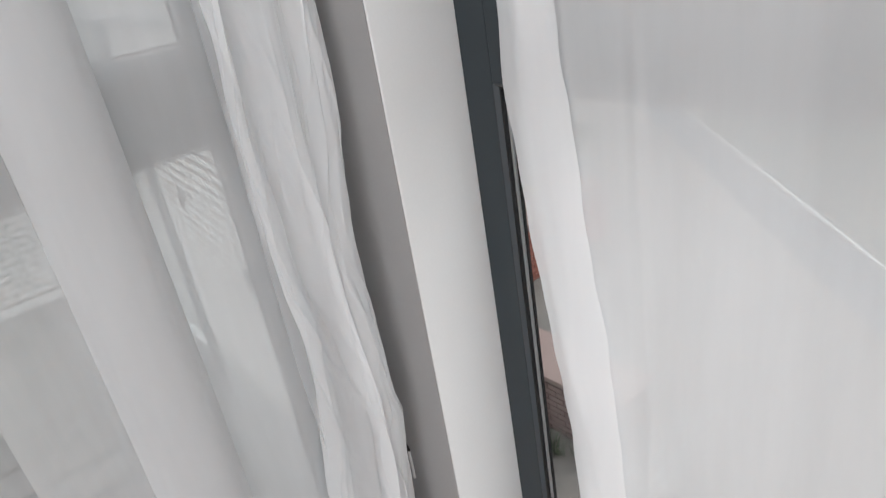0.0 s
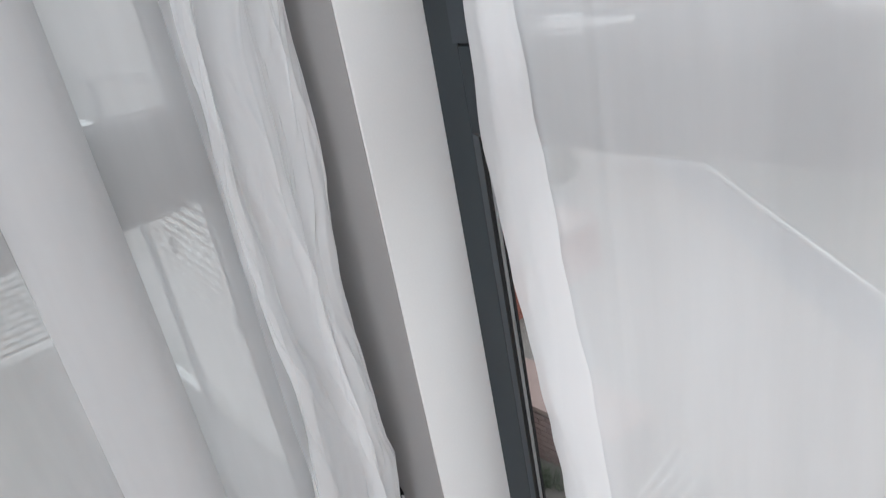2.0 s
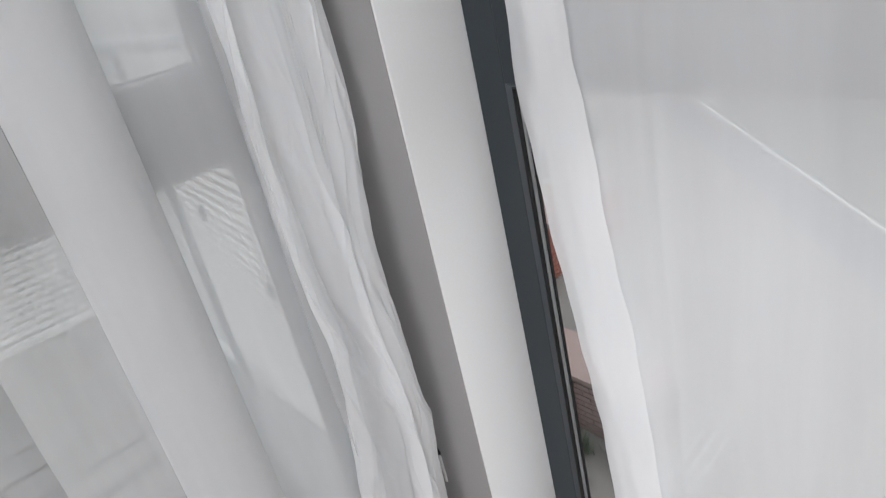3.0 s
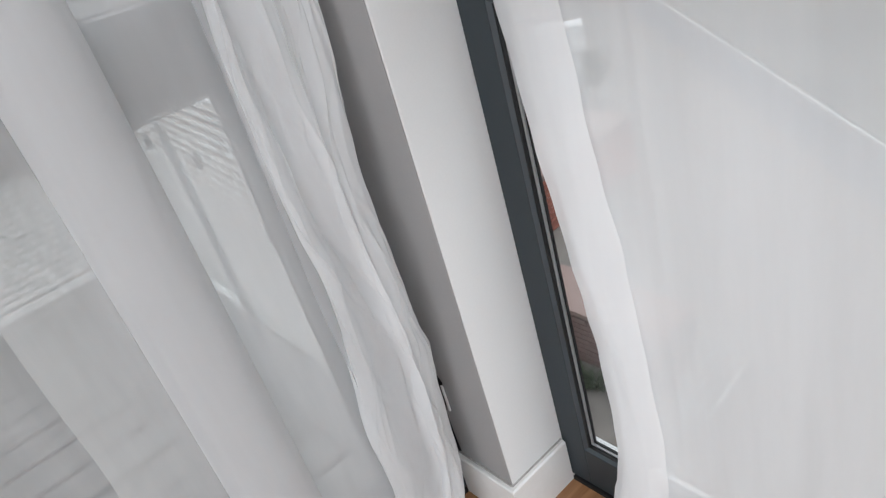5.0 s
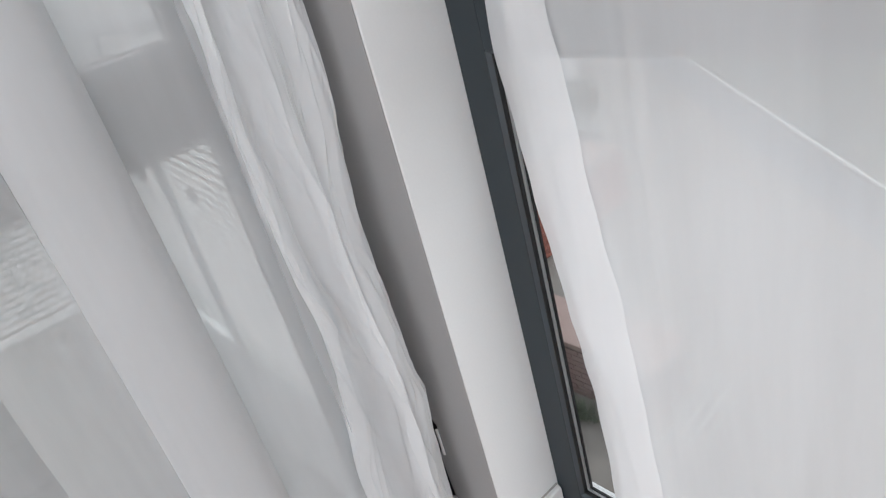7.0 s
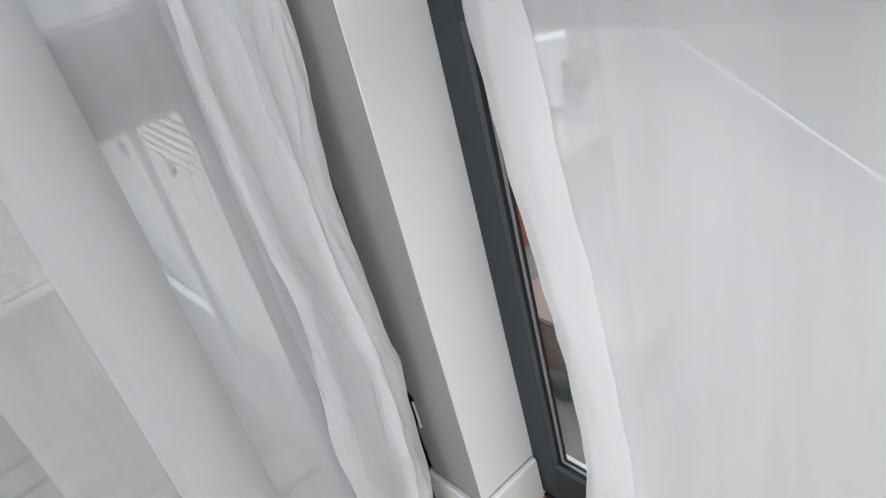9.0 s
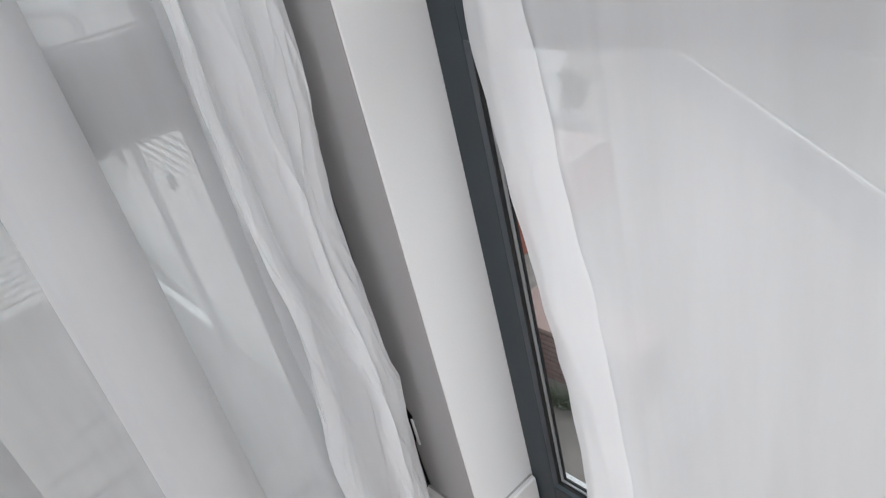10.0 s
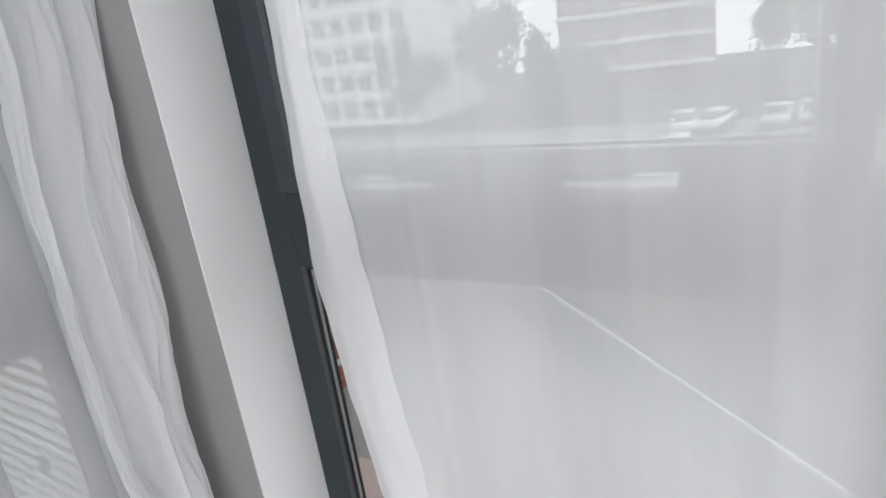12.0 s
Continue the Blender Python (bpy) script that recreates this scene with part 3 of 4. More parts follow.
def curtain_left():
    c = thing("sheer_curtain", "white sheer voile curtain drawn in deep folds before the balcony window", "curtain", group="sheer curtains")
    fold, bunch = spline(FOLD, 130), spline(BUNCH, 330)

    def sheet(u, h):
        y = -0.60 - 1.1 * u
        return -0.142 + 0.010 * math.sin(y * 13 + 0.6 * ripple(y, h, 2.2)) + 0.006 * ripple(y * 6, h, 8.0), y, 0.0
    sheet.steps = 110

    def inner(u, h):
        y = -0.2 - 0.4 * u
        return -0.142 + 0.010 * math.sin(y * 13 + 0.6 * ripple(y, h, 2.2)) + 0.006 * ripple(y * 6, h, 8.0), y, 0.0
    inner.steps = 50

    def big(u, h):
        p = tube_part[min(len(tube_part) - 1, round(u * (len(tube_part) - 1)))]
        y = p.x - 0.030 + 0.004 * ripple(u * 3, h * 2.2, 1.5)
        return p.y + 0.005 * ripple(u * 4, h * 2.5, 3.5), y, 0.0

    def tight(u, h):
        p = bunch[min(len(bunch) - 1, round(u * (len(bunch) - 1)))]
        lean = between(((0.0, -0.085), (0.26, -0.042), (0.55, -0.022), (0.85, -0.020), (1.05, -0.016), (1.25, -0.008), (1.6, 0.012), (2.4, 0.015)), h)
        wob = 0.010 * ripple(u * 5 + 1.3, h * 3.1, 6.5) + 0.004 * ripple(u * 16, h * 9, 2.5)
        crease = abs(ripple(u * 9 + h * 1.6, h * 1.4, 12.5)) + 0.5 * abs(ripple(u * 17 - h * 3.0, h * 3.2, 15.5))
        wob -= 0.030 * max(0.0, 0.30 - crease)
        lean -= 0.033 * min(1.0, max(0.0, (0.75 - h) / 0.3)) * min(1.0, max(0.0, (-0.27 - p.x) / 0.025))
        lean -= 0.022 * min(1.0, max(0.0, (h - 0.62) / 0.2)) * min(1.0, max(0.0, (-0.255 - p.x) / 0.03))
        cross = math.exp(-((p.x + 0.275) / 0.03) ** 2)
        lean -= between(((0.0, 0.0), (0.12, -0.016), (0.32, -0.018), (0.48, -0.006), (0.6, 0.012), (0.9, 0.019), (1.15, 0.0)), h) * min(1.0, max(0.0, (p.x + 0.262) / 0.05))
        ridge = 1 - abs(ripple(u * 11 + h * 4.2, h * 3.0, 21.5)) * 2.6
        fine = 1 - abs(ripple(u * 24 - h * 7.0, h * 6.0, 27.5)) * 2.6
        crumple = 0.005 * max(0.0, ridge) ** 3 + 0.0022 * max(0.0, fine) ** 3
        deep = 0.02 * math.exp(-((p.x + 0.29) / 0.008) ** 2) * min(1.0, max(0.0, 2.0 - h))
        return -0.088 + 0.62 * (p.y + 0.088) + 1.0 * wob + crumple - deep, p.x + lean + 0.7 * wob + cross * 0.07 * min(1.0, max(0.0, 1.25 - h)), 0.0
    tight.steps = len(bunch) - 1
    hang("voile", sheet, 0.004, 2.5, M_SHEER_THIN_SHADED, c, 30)
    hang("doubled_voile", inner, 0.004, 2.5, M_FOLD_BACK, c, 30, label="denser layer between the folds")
    edge = [p for p in fold if p.x < -0.596][:len([p for p in fold[:70] if p.x < -0.596])]
    tube_part = fold[len(edge) - 1:]

    def free(u, h):
        p = edge[min(len(edge) - 1, round(u * (len(edge) - 1)))]
        return p.y + 0.004 * ripple(u * 3, h * 2.5, 3.5), p.x - 0.030 + 0.010 * (h - 0.9) * (1 - u) + 0.003 * ripple(u * 2, h * 6, 1.5), 0.0
    free.steps = len(edge) - 1
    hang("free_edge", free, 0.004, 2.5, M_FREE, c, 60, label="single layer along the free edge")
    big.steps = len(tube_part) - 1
    hang("deep_fold", big, 0.004, 2.5, M_FOLD_SHADED, c, 40, label="wide rounded fold of several layers, shade put into its colour")
    hang("gathered_folds", tight, 0.004, 2.5, M_GATHER, c, 330, label="tight creased folds beside the column")

    def strip(u, h):
        left = between(((0.0, -0.36), (0.5, -0.355), (0.7, -0.362), (1.2, -0.358), (2.4, -0.35)), h)
        return -0.098 - 0.03 * u + 0.003 * ripple(u * 2, h * 3, 4.4), left + (-0.28 - left) * u, 0.0
    strip.steps = 16
    hang("selvedge", strip, 0.004, 2.5, M_SHEER_THIN_SHADED, c, 60, label="single layer beside the tight folds")


curtain_left()


# ---------------------------------------------------------------- a broken edge by the window frame
def torn_gap():
    """A dark torn hole in the filler between the column and the window frame, with a loose flake."""
    t = thing("broken_filler", "dark torn gap in the filler beside the window frame", "wall damage")
    rng = random.Random(4)
    bm = bmesh.new()
    right = [(0.385, -0.158), (0.360, -0.150), (0.345, -0.139), (0.325, -0.146), (0.295, -0.144), (0.250, -0.162), (0.190, -0.163), (0.130, -0.158), (0.122, -0.164)]
    a = [bm.verts.new((x + rng.uniform(-0.002, 0.002), -0.1634, z)) for z, x in right]
    b = [bm.verts.new((-0.1695, -0.1634, z)) for z, x in right]
    for k in range(len(right) - 1):
        bm.faces.new((b[k], a[k], a[k + 1], b[k + 1]))
    bmesh.ops.solidify(bm, geom=bm.faces[:], thickness=0.0012)
    part("hole", bm, M_BLACK, t)
    part("flake", box((-0.148, -0.1665, 0.262), (-0.142, -0.1625, 0.335), 0.001), M_SKIRT, t, "loose white flake of filler")


torn_gap()


# ---------------------------------------------------------------- floor planks
def planks():
    """Oak laminate boards along y with bevelled edges; each is a part of the floor."""
    rng = random.Random(11)
    w, gap = 0.192, 0.0012
    for i in range(22):
        x0 = -0.226 + i * w - 0.06
        y = Y_S - rng.uniform(0.0, 1.2)
        while y < -0.001:
            y1 = min(y + 1.285, -0.002)
            ya = max(y, Y_S)
            xa, xb = max(x0, -0.165), min(x0 + w - gap, X_E)
            if y1 - ya > 0.02 and xb - xa > 0.02:
                me = mesh_of("plank", box((xa, ya, -0.0115), (xb, y1 - gap, 0.0), 0.0012, 1), M_OAK)
                ob = new("plank", me)
                ob.parent = floor_ob
            y = y1 + (0.0001 if y1 < -0.002 else 1)


planks()


# ---------------------------------------------------------------- balcony beyond the left window
def balcony():
    slab = tagged(part("balcony_slab", box((-2.80, -2.6, -0.40), (-0.245, -0.08, -0.075), 0.01), M_SLAB), "concrete balcony slab", "balcony", kind="structure")
    w, n = 0.178, 14
    for i in range(n):
        x1 = -0.25 - i * w
        me = mesh_of("deck_plank", box((max(x1 - w + 0.030, -2.74), -2.58, -0.0745), (x1, -0.27, -0.05), 0.004, 1), M_DECK)
        ob = new("deck_plank", me)
        ob.parent = slab
    part("edge_strip", box((-2.74, -0.266, -0.0745), (-0.25, -0.10, -0.052), 0.004), M_STRIP_DECK, slab, "smooth grey concrete margin along the railing")
    b = thing("balcony_railing", "white metal balcony railing with glass infill and grey posts", "railing", group="balcony railings")
    smooth(part("handrail", box((-2.76, -0.158, 1.184), (-0.26, -0.122, 1.222), 0.014, 4), M_RAIL_SHADED, b))
    part("mid_rail", box((-2.74, -0.147, 1.082), (-0.26, -0.133, 1.102), 0.005), M_RAIL_SHADED, b)
    for x in (-0.30, -1.355, -2.72):
        part("post", box((x - 0.013, -0.152, -0.075), (x + 0.013, -0.128, 1.184), 0.004), M_GREY_METAL, b, "grey painted post")
    part("bottom_rail", box((-2.70, -0.155, 0.075), (-1.38, -0.125, 0.10), 0.004), M_WHITE_METAL, b)
    p = part("infill_pane", box((-2.69, -0.143, 0.10), (-1.385, -0.137, 1.082)), M_INFILL, b, "clear glass")
    p.visible_shadow = False
    p = part("infill_pane", box((-1.325, -0.143, 0.02), (-0.33, -0.137, 1.082)), M_INFILL, b, "clear glass")
    p.visible_shadow = False
    for x, z in ((-1.13, 0.71), (-0.814, 0.533), (-1.56, 0.72)):
        bm = bmesh.new()
        bmesh.ops.create_uvsphere(bm, u_segments=14, v_segments=10, radius=1)
        for v in bm.verts:
            v.co = Vector((x + v.co.x * 0.012 + v.co.z * 0.004, -0.14 + v.co.y * 0.012, z + v.co.z * 0.030))
        smooth(part("glass_clip", bm, M_DARK, b, "dark oval glass clip"))
    # side screen with white slats, closing the deck
    # unseen slab overhead, added to cut the backlight on the left curtain
    tagged(part("shade_slab", box((-2.95, -2.75, 2.56), (-0.545, 0.15, 2.76), 0.01), M_RENDER), "unseen pale slab added to shade the balcony curtain", "balcony", kind="structure")
    c = thing("slatted_screen", "white slatted screen along the far edge of the deck", "screen")
    for k in range(26):
        z = 0.0 + k * 0.0365
        part("slat", box((-2.79, -2.55, z), (-2.768, -0.17, z + 0.025), 0.003, 1), M_SCREEN, c)
    part("backing", box((-2.828, -2.53, -0.07), (-2.800, -0.18, 0.95), 0.002), M_HOUSE, c, "grey boards behind the slats")
    part("bottom_rail", box((-2.762, -2.55, -0.05), (-2.735, -0.17, -0.01), 0.003), M_WHITE_METAL, c)
    for y in (-0.19, -1.3, -2.5):
        part("post", box((-2.87, y - 0.025, -0.075), (-2.830, y + 0.025, 0.96), 0.003), M_WHITE_METAL, c)


balcony()

# ---------------------------------------------------------------- ground and the garden below
GZ = -4.4


def ground_z(y):
    return between(((-90, GZ), (16, GZ), (38, -8.9), (60, -8.9), (84, -8.6), (160, -8.6), (420, -8.0)), y)


def ground():
    bm = bmesh.new()
    xs = [-300, -120, -60, -30, -15, 0, 15, 30, 60, 120, 300]
    ys = [-90, -20, 0, 8, 16, 19, 22, 25, 28, 31, 34, 38, 46, 54, 60, 68, 76, 84, 100, 120, 140, 160, 250, 420]
    g = [[bm.verts.new((x, y, ground_z(y))) for x in xs] for y in ys]
    for a, b in zip(g, g[1:]):
        for k in range(len(xs) - 1):
            bm.faces.new((a[k], a[k + 1], b[k + 1], b[k]))
    return tagged(smooth(part("ground", bm, M_LAWN)), "grey-green lawn falling away from the house", "ground", kind="structure")


ground()


def slab_of(name, pts, z0, z1, material, label, category):
    bm = bmesh.new()
    lo = [bm.verts.new((x, y, z0)) for x, y in pts]
    hi = [bm.verts.new((x, y, z1)) for x, y in pts]
    n = len(pts)
    bm.faces.new(hi)
    bm.faces.new(lo[::-1])
    for k in range(n):
        bm.faces.new((lo[k], lo[(k + 1) % n], hi[(k + 1) % n], hi[k]))
    bmesh.ops.recalc_face_normals(bm, faces=bm.faces[:])
    return tagged(part(name, bm, material), label, category, kind="structure")


# the low garden wall runs from A to B; u points along it, v to the terrace side
WA, WB = Vector((5.2, 2.94)), Vector((-13.4, 19.53))
WU = (WB - WA).normalized()
WV = Vector((-WU.y, WU.x)) if (-WU.y) < 0 else Vector((WU.y, -WU.x))


def along(a, off):
    p = WA + WU * a + WV * off
    return (p.x, p.y)


LEN = (WB - WA).length
slab_of("terrace", [along(0, -0.10), along(LEN, -0.10), (-24, 19.5), (-24, -6), (5.2, -6)], GZ - 0.1, GZ + 0.02, M_PAVE, "pale paved terrace below the window", "terrace")
slab_of("gravel_strip", [along(0, -0.12), along(LEN, -0.12), along(LEN, 0.80), along(0, 0.80)], GZ, GZ + 0.026, M_STRIP, "grey gravel strip beside the low garden wall", "gravel strip")
slab_of("garden_wall", [along(0, -0.170), along(LEN, -0.170), along(LEN, -0.125), along(0, -0.125)], GZ - 0.1, GZ + 0.07, M_RENDER, "low pale rendered garden wall", "garden wall")
slab_of("wall_coping", [along(0, -0.172), along(LEN, -0.172), along(LEN, -0.123), along(0, -0.123)], GZ + 0.07, GZ + 0.092, M_COPING, "white coping on the low garden wall", "coping")


def brick_courses(parent, x0, x1, y0, y1, z0, z1, material, faces):
    """Bricks in running bond on the faces named, each a part of its planter."""
    rng = random.Random(3)
    L, Hh, j, d = 0.215, 0.065, 0.012, 0.012
    shared = {}
    z, row = z0 + j, 0
    while z + Hh <= z1:
        for f in faces:
            a0, a1 = (x0, x1) if f in "sn" else (y0, y1)
            a = a0 - (L / 2 if row % 2 else 0)
            while a < a1 - 0.03:
                b, c = max(a, a0), min(a + L, a1)
                if c - b > 0.04:
                    key = (round(c - b, 3), f)
                    if key not in shared:
                        n = c - b
                        shared[key] = mesh_of("brick", box((0, -d, 0), (n, d, Hh), 0.003, 1) if f in "sn" else box((-d, 0, 0), (d, n, Hh), 0.003, 1), material)
                    ob = new("brick", shared[key])
                    ob.parent = parent
                    e = rng.uniform(-0.002, 0.002)
                    ob.location = (b, (y0 if f == "s" else y1) + e, z) if f in "sn" else ((x1 if f == "e" else x0) + e, b, z)
                a += L + j
        z += Hh + j
        row += 1


def planter(label, lo, hi, brick, mortar, cap, faces):
    p = thing("brick_planter", label, "planter")
    part("core", box((lo[0] + 0.004, lo[1] + 0.004, GZ), (hi[0] - 0.004, hi[1] - 0.004, GZ + hi[2] - 0.06)), mortar, p)
    part("coping", box((lo[0] - 0.03, lo[1] - 0.03, GZ + hi[2] - 0.06), (hi[0] + 0.03, hi[1] + 0.03, GZ + hi[2]), 0.008), cap, p, "pale pinkish coping")
    brick_courses(p, lo[0], hi[0], lo[1], hi[1], GZ + 0.02, GZ + hi[2] - 0.06, brick, faces)
    return p


pl = planter("large red brick planter with a pale coping on the terrace", (-7.5, 6.0), (-6.3, 8.62, 1.08), M_BRICK, M_MAROON, M_PINKCAP, "e")
part("wall_light", box((-6.285, 6.95, GZ + 0.5), (-6.25, 7.25, GZ + 0.6), 0.01), M_COPING, pl, "small white bulkhead light")
planter("low dark brick planter with a pinkish coping", (-4.6, 3.92), (-2.75, 4.6, 0.82), M_MAROON, M_MORTAR, M_PINKCAP, "s")


def leaf_cloud(name, centre, size, count, leaf, material, parent, seed, label=""):
    """Many small leaves in uneven clumps."""
    rng = random.Random(seed)
    clumps = [(Vector((rng.gauss(0, 0.45) * size[0], rng.gauss(0, 0.45) * size[1], rng.gauss(0, 0.42) * size[2])), rng.uniform(0.16, 0.36)) for _ in range(26)]
    verts, faces = [], []
    for _ in range(count):
        c, r = rng.choice(clumps)
        p = Vector(centre) + c + Vector((rng.gauss(0, r) * size[0], rng.gauss(0, r) * size[1], rng.gauss(0, r) * size[2])) * 0.6
        e = Euler((rng.uniform(0, 6.3), rng.uniform(0, 6.3), rng.uniform(0, 6.3))).to_matrix()
        s = leaf * rng.uniform(0.6, 1.4)
        k = len(verts)
        for q in ((-s, 0, 0), (0, -s * 0.45, 0.12 * s), (s, 0, 0), (0, s * 0.45, 0.12 * s)):
            verts.append(tuple(p + e @ Vector(q)))
        faces.append((k, k + 1, k + 2, k + 3))
    me = bpy.data.meshes.new(name)
    me.from_pydata(verts, [], faces)
    me.materials.append(material)
    ob = new(name, me)
    if parent:
        ob.parent = parent
    if label:
        tagged(ob, label)
    return ob


def tuft(at, size, seed, label):
    t = thing("grass_tuft", label, "plant", at=at)
    rng = random.Random(seed)
    verts, faces = [], []
    for _ in range(170):
        a, l = rng.uniform(0, 6.3), size * rng.uniform(0.5, 1.1)
        b = Vector((rng.gauss(0, 0.35) * size, rng.gauss(0, 0.12) * size, 0))
        o = Vector((math.cos(a), math.sin(a), 0))
        n = Vector((-o.y, o.x, 0)) * 0.006
        k = len(verts)
        for q in (b - n, b + n, b + o * l * 0.25 + Vector((0, 0, l * 0.6)) + n, b + o * l * 0.25 + Vector((0, 0, l * 0.6)) - n, b + o * l * 0.6 + Vector((0, 0, l * 0.8))):
            verts.append(tuple(q))
        faces += [(k, k + 1, k + 2, k + 3), (k + 3, k + 2, k + 4)]
    me = bpy.data.meshes.new("blades")
    me.from_pydata(verts, [], faces)
    me.materials.append(M_LEAF)
    new("blades", me).parent = t


tuft((-3.55, 3.62, GZ + 0.02), 0.28, 5, "tuft of green grass at the foot of the dark planter")
tuft((-2.95, 3.70, GZ + 0.02), 0.22, 6, "tuft of green grass at the foot of the dark planter")


def bench():
    b = thing("garden_bench", "white slatted garden bench on the terrace", "bench", at=(-2.2, 4.1, GZ + 0.02), turn=5)
    for k in range(4):
        x = -0.20 + k * 0.125
        part("slat", box((x, -0.62, 0.42), (x + 0.034, 0.55, 0.445), 0.006), M_BENCH, b)
    for y in (-0.5, 0.43):
        part("cross_rail", box((-0.19, y, 0.385), (0.22, y + 0.05, 0.419), 0.004), M_GREY_METAL, b)
        for x in (-0.17, 0.17):
            part("leg", box((x - 0.02, y, 0.0), (x + 0.02, y + 0.045, 0.385), 0.004), M_GREY_METAL, b)


bench()


def storage_cabinet():
    c = thing("storage_cabinet", "white upright storage cabinet standing on the terrace", "cabinet", at=(-10.15, 11.45, GZ + 0.02), turn=40)
    part("body", box((-0.55, -0.3, 0.06), (0.55, 0.3, 1.72), 0.015), M_CABINET, c)
    for k, (a, b) in enumerate(((-0.54, -0.004), (0.004, 0.54))):
        d = part("door", box((a, -0.325, 0.09), (b, -0.302, 1.69), 0.006), M_CABINET, c)
        x = -0.05 if k == 0 else 0.05
        part("handle", box((x - 0.01, -0.35, 0.85), (x + 0.01, -0.326, 1.05), 0.004), M_GREY_METAL, d)
    part("plinth", box((-0.52, -0.28, 0.0), (0.52, 0.28, 0.06)), M_DARK, c)


storage_cabinet()


def potted_shrub():
    s = thing("potted_shrub", "dark shrub in a grey pot behind the brick planter", "plant", at=(-8.5, 10.4, GZ + 0.02))
    bm = bmesh.new()
    bmesh.ops.create_cone(bm, cap_ends=True, segments=24, radius1=0.24, radius2=0.33, depth=0.5)
    for v in bm.verts:
        v.co.z += 0.25
    part("pot", bm, M_TABLE, s)
    part("stem", tube([(0, 0, 0.4), (0.02, 0.0, 0.8), (0.0, 0.03, 1.2)], [0.03, 0.022, 0.012]), M_BARK, s)
    leaf_cloud("foliage", (0, 0, 1.1), (0.36, 0.36, 0.45), 900, 0.06, M_LEAF, s, 21)


potted_shrub()


def yellow_pot():
    p = thing("flower_pot", "small yellow flower pot on the red brick planter", "pot", at=(-7.1, 7.62, GZ + 1.08))
    bm = bmesh.new()
    bmesh.ops.create_cone(bm, cap_ends=True, segments=20, radius1=0.09, radius2=0.13, depth=0.2)
    for v in bm.verts:
        v.co.z += 0.1
    part("body", bm, M_YELLOW, p)
    bm = bmesh.new()
    bmesh.ops.create_cone(bm, cap_ends=True, segments=20, radius1=0.14, radius2=0.14, depth=0.035)
    for v in bm.verts:
        v.co.z += 0.2
    part("rim", bm, M_COPING, p)


yellow_pot()


# ---------------------------------------------------------------- boarded garden wall
def boarded_wall():
    """Lap boards along x, each with a white strip for its lit upper edge."""
    h = thing("boarded_wall", "tall pale weatherboarded garden wall, its lit board edges painted white", "garden wall", at=(-2.4, 1.25, 0), turn=-5)
    part("wall", box((-14.0, 0.03, GZ - 0.1), (0.0, 0.16, -0.10)), M_RENDER, h)
    pitch, n = 0.128, 26
    for k in range(n):
        z = -0.16 - k * pitch
        bm = bmesh.new()
        y0, y1, x0, x1 = -0.028, 0.028, -14.0, 0.0
        p = [(y1, z), (y0 + 0.018, z), (y0, z - pitch + 0.02), (y0, z - pitch), (y1, z - pitch)]
        a = [bm.verts.new((x0, *q)) for q in p]
        b = [bm.verts.new((x1, *q)) for q in p]
        for i in range(5):
            bm.faces.new((a[i], a[(i + 1) % 5], b[(i + 1) % 5], b[i]))
        bm.faces.new(a)
        bm.faces.new(b[::-1])
        bmesh.ops.recalc_face_normals(bm, faces=bm.faces[:])
        part("board", bm, M_BOARD, h)
        part("board_edge", box((x0, -0.058, z - 0.026), (x1, -0.006, z + 0.026), 0.005, 1), M_BOARD_EDGE_LIT, h)
    part("coping", box((-14.2, -0.07, -0.10), (0.05, 0.22, -0.05), 0.01), M_WHITE_METAL, h, "flat white coping")


boarded_wall()


# ---------------------------------------------------------------- the street beyond
slab_of("road", [(-160, 39.5), (160, 39.5), (160, 54), (-160, 54)], -9.1, -8.88, M_ROAD, "pale gravel car park road", "road")


def car(at, turn, label):
    c = thing("parked_car", label, "car", at=at, turn=turn, group="parked cars")
    prof = [(-2.1, 0.35), (-2.12, 0.75), (-1.55, 0.92), (-0.75, 1.42), (0.75, 1.46), (1.55, 0.98), (2.08, 0.9), (2.12, 0.4)]
    bm = bmesh.new()
    l = [bm.verts.new((x, -0.86 if z < 1 else -0.70, z)) for x, z in prof]
    r = [bm.verts.new((x, 0.86 if z < 1 else 0.70, z)) for x, z in prof]
    n = len(prof)
    for k in range(n):
        bm.faces.new((l[k], l[(k + 1) % n], r[(k + 1) % n], r[k]))
    bm.faces.new(l[::-1])
    bm.faces.new(r)
    bmesh.ops.recalc_face_normals(bm, faces=bm.faces[:])
    bmesh.ops.bevel(bm, geom=bm.edges[:], offset=0.06, segments=2, affect="EDGES")
    smooth(part("body", bm, M_CAR, c))
    part("windscreen", turned(box((-0.42, -0.64, -0.012), (0.42, 0.64, 0.012), 0.005), pose(-1.17, 0, 1.19, 0, -32, 0)), M_FAR_GLASS, c)
    part("rear_screen", turned(box((-0.36, -0.62, -0.012), (0.36, 0.62, 0.012), 0.005), pose(1.17, 0, 1.235, 0, 31, 0)), M_FAR_GLASS, c)
    for y in (-0.80, 0.80):
        part("side_window", box((-0.95, y - 0.025, 1.0), (1.05, y + 0.025, 1.33), 0.01), M_FAR_GLASS, c)
        for x in (-1.3, 1.3):
            bm = bmesh.new()
            bmesh.ops.create_cone(bm, cap_ends=True, segments=20, radius1=0.31, radius2=0.31, depth=0.2, matrix=pose(x, y, 0.31, 90, 0, 0))
            part("wheel", bm, M_TYRE, c)


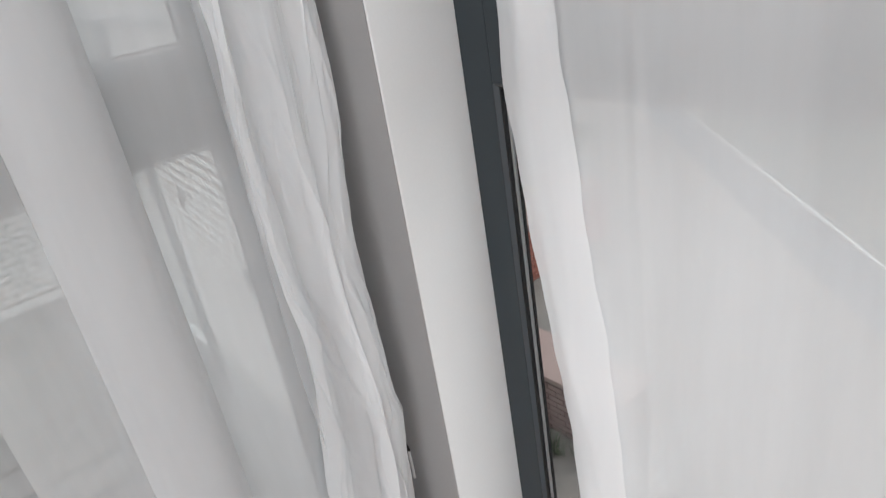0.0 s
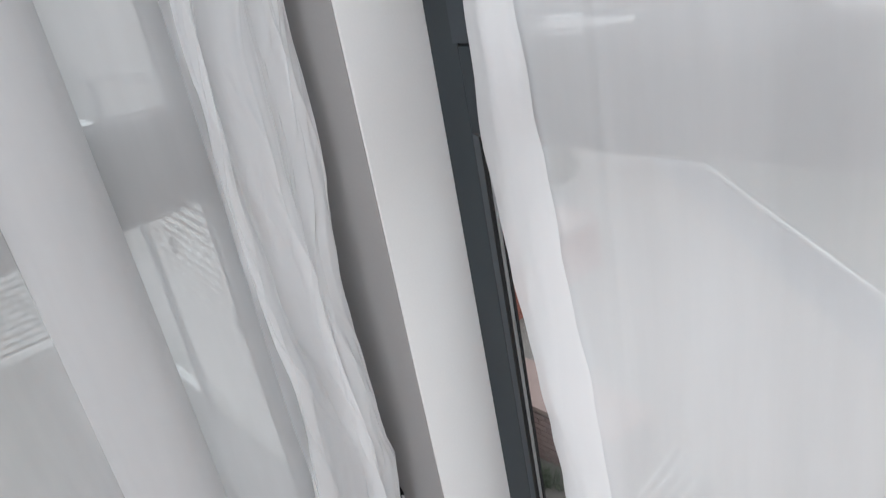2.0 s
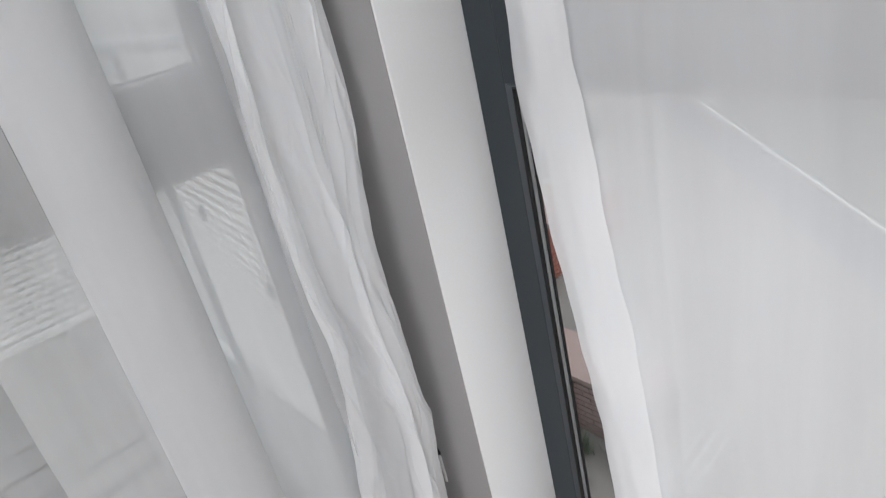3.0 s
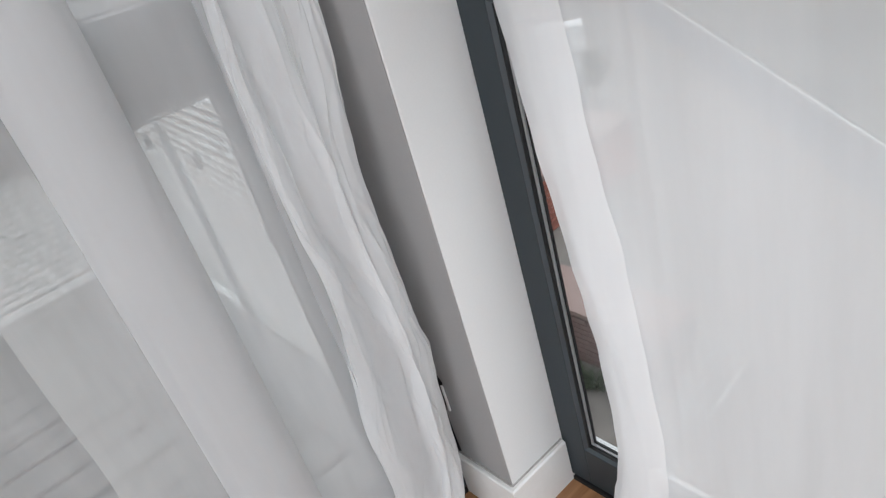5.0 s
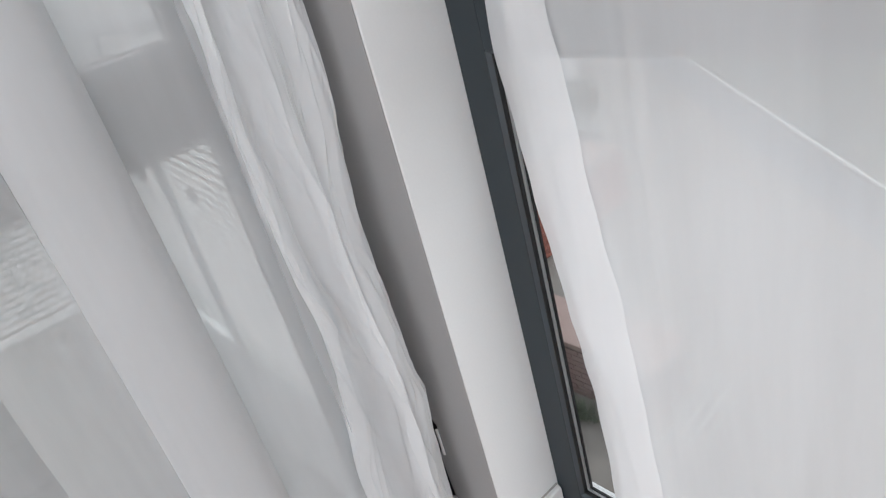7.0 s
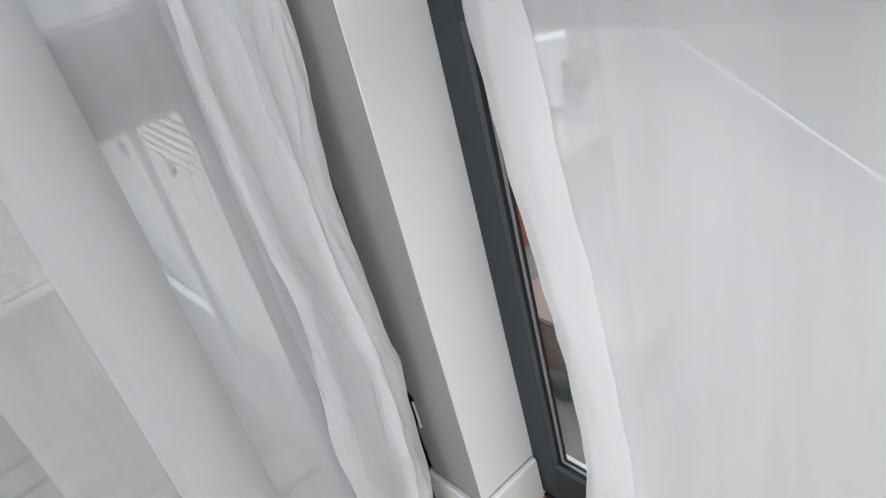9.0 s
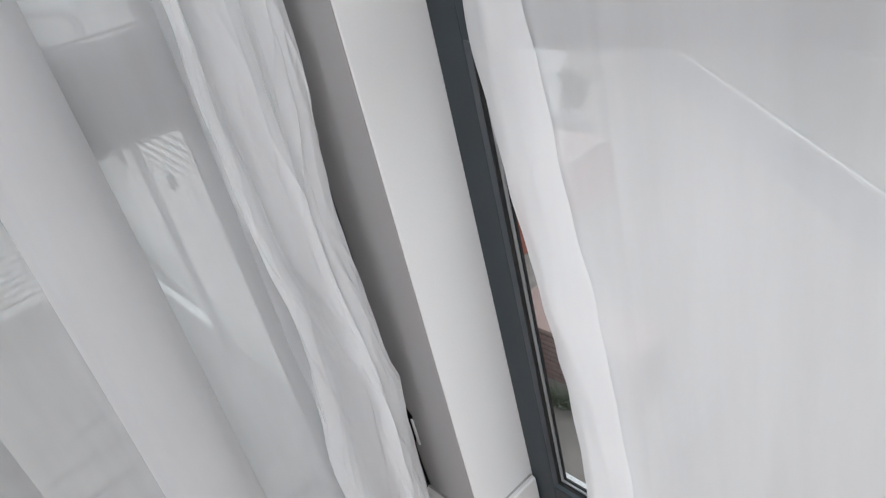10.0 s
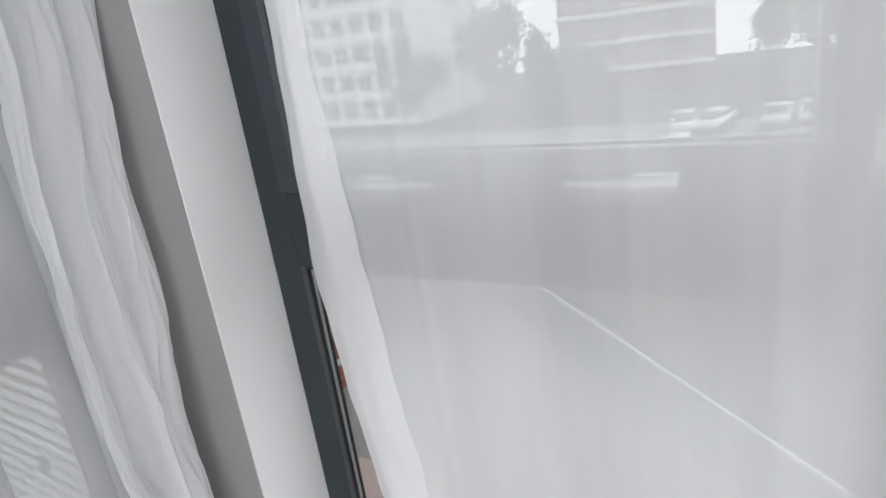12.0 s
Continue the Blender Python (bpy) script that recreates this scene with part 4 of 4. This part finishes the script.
for at, turn in (((-8.4, 50.5, -8.88), 100), ((-6.3, 50.8, -8.88), 80), ((-7.3, 42.3, -8.88), 95), ((-2.3, 51.5, -8.88), 88), ((-0.2, 52.0, -8.88), 92)):
    car(at, turn, "white car parked on the street below")


def facade(name, at, turn, width, storeys, storey_h, bays, wall_mat, label, glass_share=0.7, slab_out=0.9):
    """A building with storeys, white slab edges, framed windows and a flat roof."""
    b = thing(name, label, "building", at=at, turn=turn)
    Hb = storeys * storey_h
    part("wall", box((0, 0, -6), (width, 12, Hb)), wall_mat, b)
    part("roof", box((-0.4, -0.5, Hb), (width + 0.4, 12.4, Hb + 0.5), 0.05), M_FAR_WHITE, b)
    step = width / bays
    for s in range(storeys):
        z = s * storey_h
        part("floor_band", box((-0.2, -slab_out, z - 0.25), (width + 0.2, -0.002, z + 0.25), 0.03), M_FAR_WHITE, b)
        for k in range(bays):
            x0, x1 = k * step + step * (1 - glass_share) / 2, (k + 1) * step - step * (1 - glass_share) / 2
            win = part("window", ring(x0, x1, z + 0.7, z + storey_h - 0.45, 0.12, -0.12, 0.05), M_FAR_WHITE, b)
            part("pane", box((x0 + 0.1, -0.06, z + 0.8), (x1 - 0.1, -0.02, z + storey_h - 0.55)), M_FAR_GLASS, win)
            part("glazing_bar", box(((x0 + x1) / 2 - 0.06, -0.11, z + 0.8), ((x0 + x1) / 2 + 0.06, -0.061, z + storey_h - 0.55)), M_FAR_WHITE, win)
            part("glazing_bar", box((x0 + 0.1, -0.10, z + storey_h * 0.5 - 0.05), (x1 - 0.1, -0.062, z + storey_h * 0.5 + 0.05)), M_FAR_WHITE, win)
    return b


facade("brick_apartments", (-26.1, 75.2, -6.7), 6, 16.0, 5, 2.9, 5, M_FAR_BRICK, "red-brown apartment building with white floor bands", 0.62, 0.9)
facade("white_apartments", (-56.0, 63.0, -8.9), -8, 20.0, 6, 3.0, 7, M_FAR_WHITE, "white apartment building with gridded windows", 0.74, 0.3)


house = thing("rendered_house", "large pale rendered house end beyond the balcony", "house", at=(-30.0, 2.0, GZ))
part("wall", box((-12, -26, -0.2), (0, 14, 9.5), 0.05), M_HOUSE, house)
part("roof", box((-12.5, -26.6, 9.5), (0.6, 14.6, 9.9), 0.08), M_TABLE, house, "flat grey roof edge")



def far_glow_sheet():
    """Added glowing sheet that stands for bright overcast haze far behind the buildings."""
    m, n, l = nodes_of("far_haze_glow")
    n.remove(n["Principled BSDF"])
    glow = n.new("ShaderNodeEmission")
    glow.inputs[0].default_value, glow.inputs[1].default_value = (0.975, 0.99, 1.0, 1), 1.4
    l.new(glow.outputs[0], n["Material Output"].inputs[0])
    b = tagged(part("backdrop", box((-260, 99, -9.5), (200, 100, 45)), m), "added glowing sheet for overcast haze behind the far buildings", "backdrop", kind="structure")
    return b


far_glow_sheet()


def tree(at, height, spread, seed, label):
    t = thing("street_tree", label, "tree", at=at)
    rng = random.Random(seed)
    top = height * 0.62
    part("trunk", tube([(0, 0, -0.2), (0.06, 0.03, height * 0.25), (-0.05, 0.05, top)], [0.2, 0.15, 0.07], 9), M_BARK, t)
    for k in range(6):
        a = k * 1.05 + rng.uniform(-0.3, 0.3)
        z = height * rng.uniform(0.28, 0.5)
        r = spread * rng.uniform(0.5, 0.8)
        part("limb", tube([(0, 0, z), (math.cos(a) * r * 0.5, math.sin(a) * r * 0.5, z + r * 0.5), (math.cos(a) * r, math.sin(a) * r, z + r * 0.9)], [0.08, 0.05, 0.02], 6), M_BARK, t)
    leaf_cloud("crown", (0, 0, height * 0.66), (spread, spread, height * 0.36), 5200, 0.24, M_FAR_LEAF_LIT, t, seed)


for at, hgt, spr, sd in (((-27.0, 58, -8.9), 11.5, 3.2, 1), ((-22.0, 60, -8.9), 7.2, 2.4, 2), ((-18.4, 61, -8.9), 5.2, 1.9, 3), ((-3.5, 66, -8.9), 11.0, 2.6, 4), ((0.5, 64, -8.9), 10.0, 3.0, 5), ((-36.0, 60, -8.9), 8.0, 2.6, 6)):
    tree(at, hgt, spr, sd, "slender green street tree")
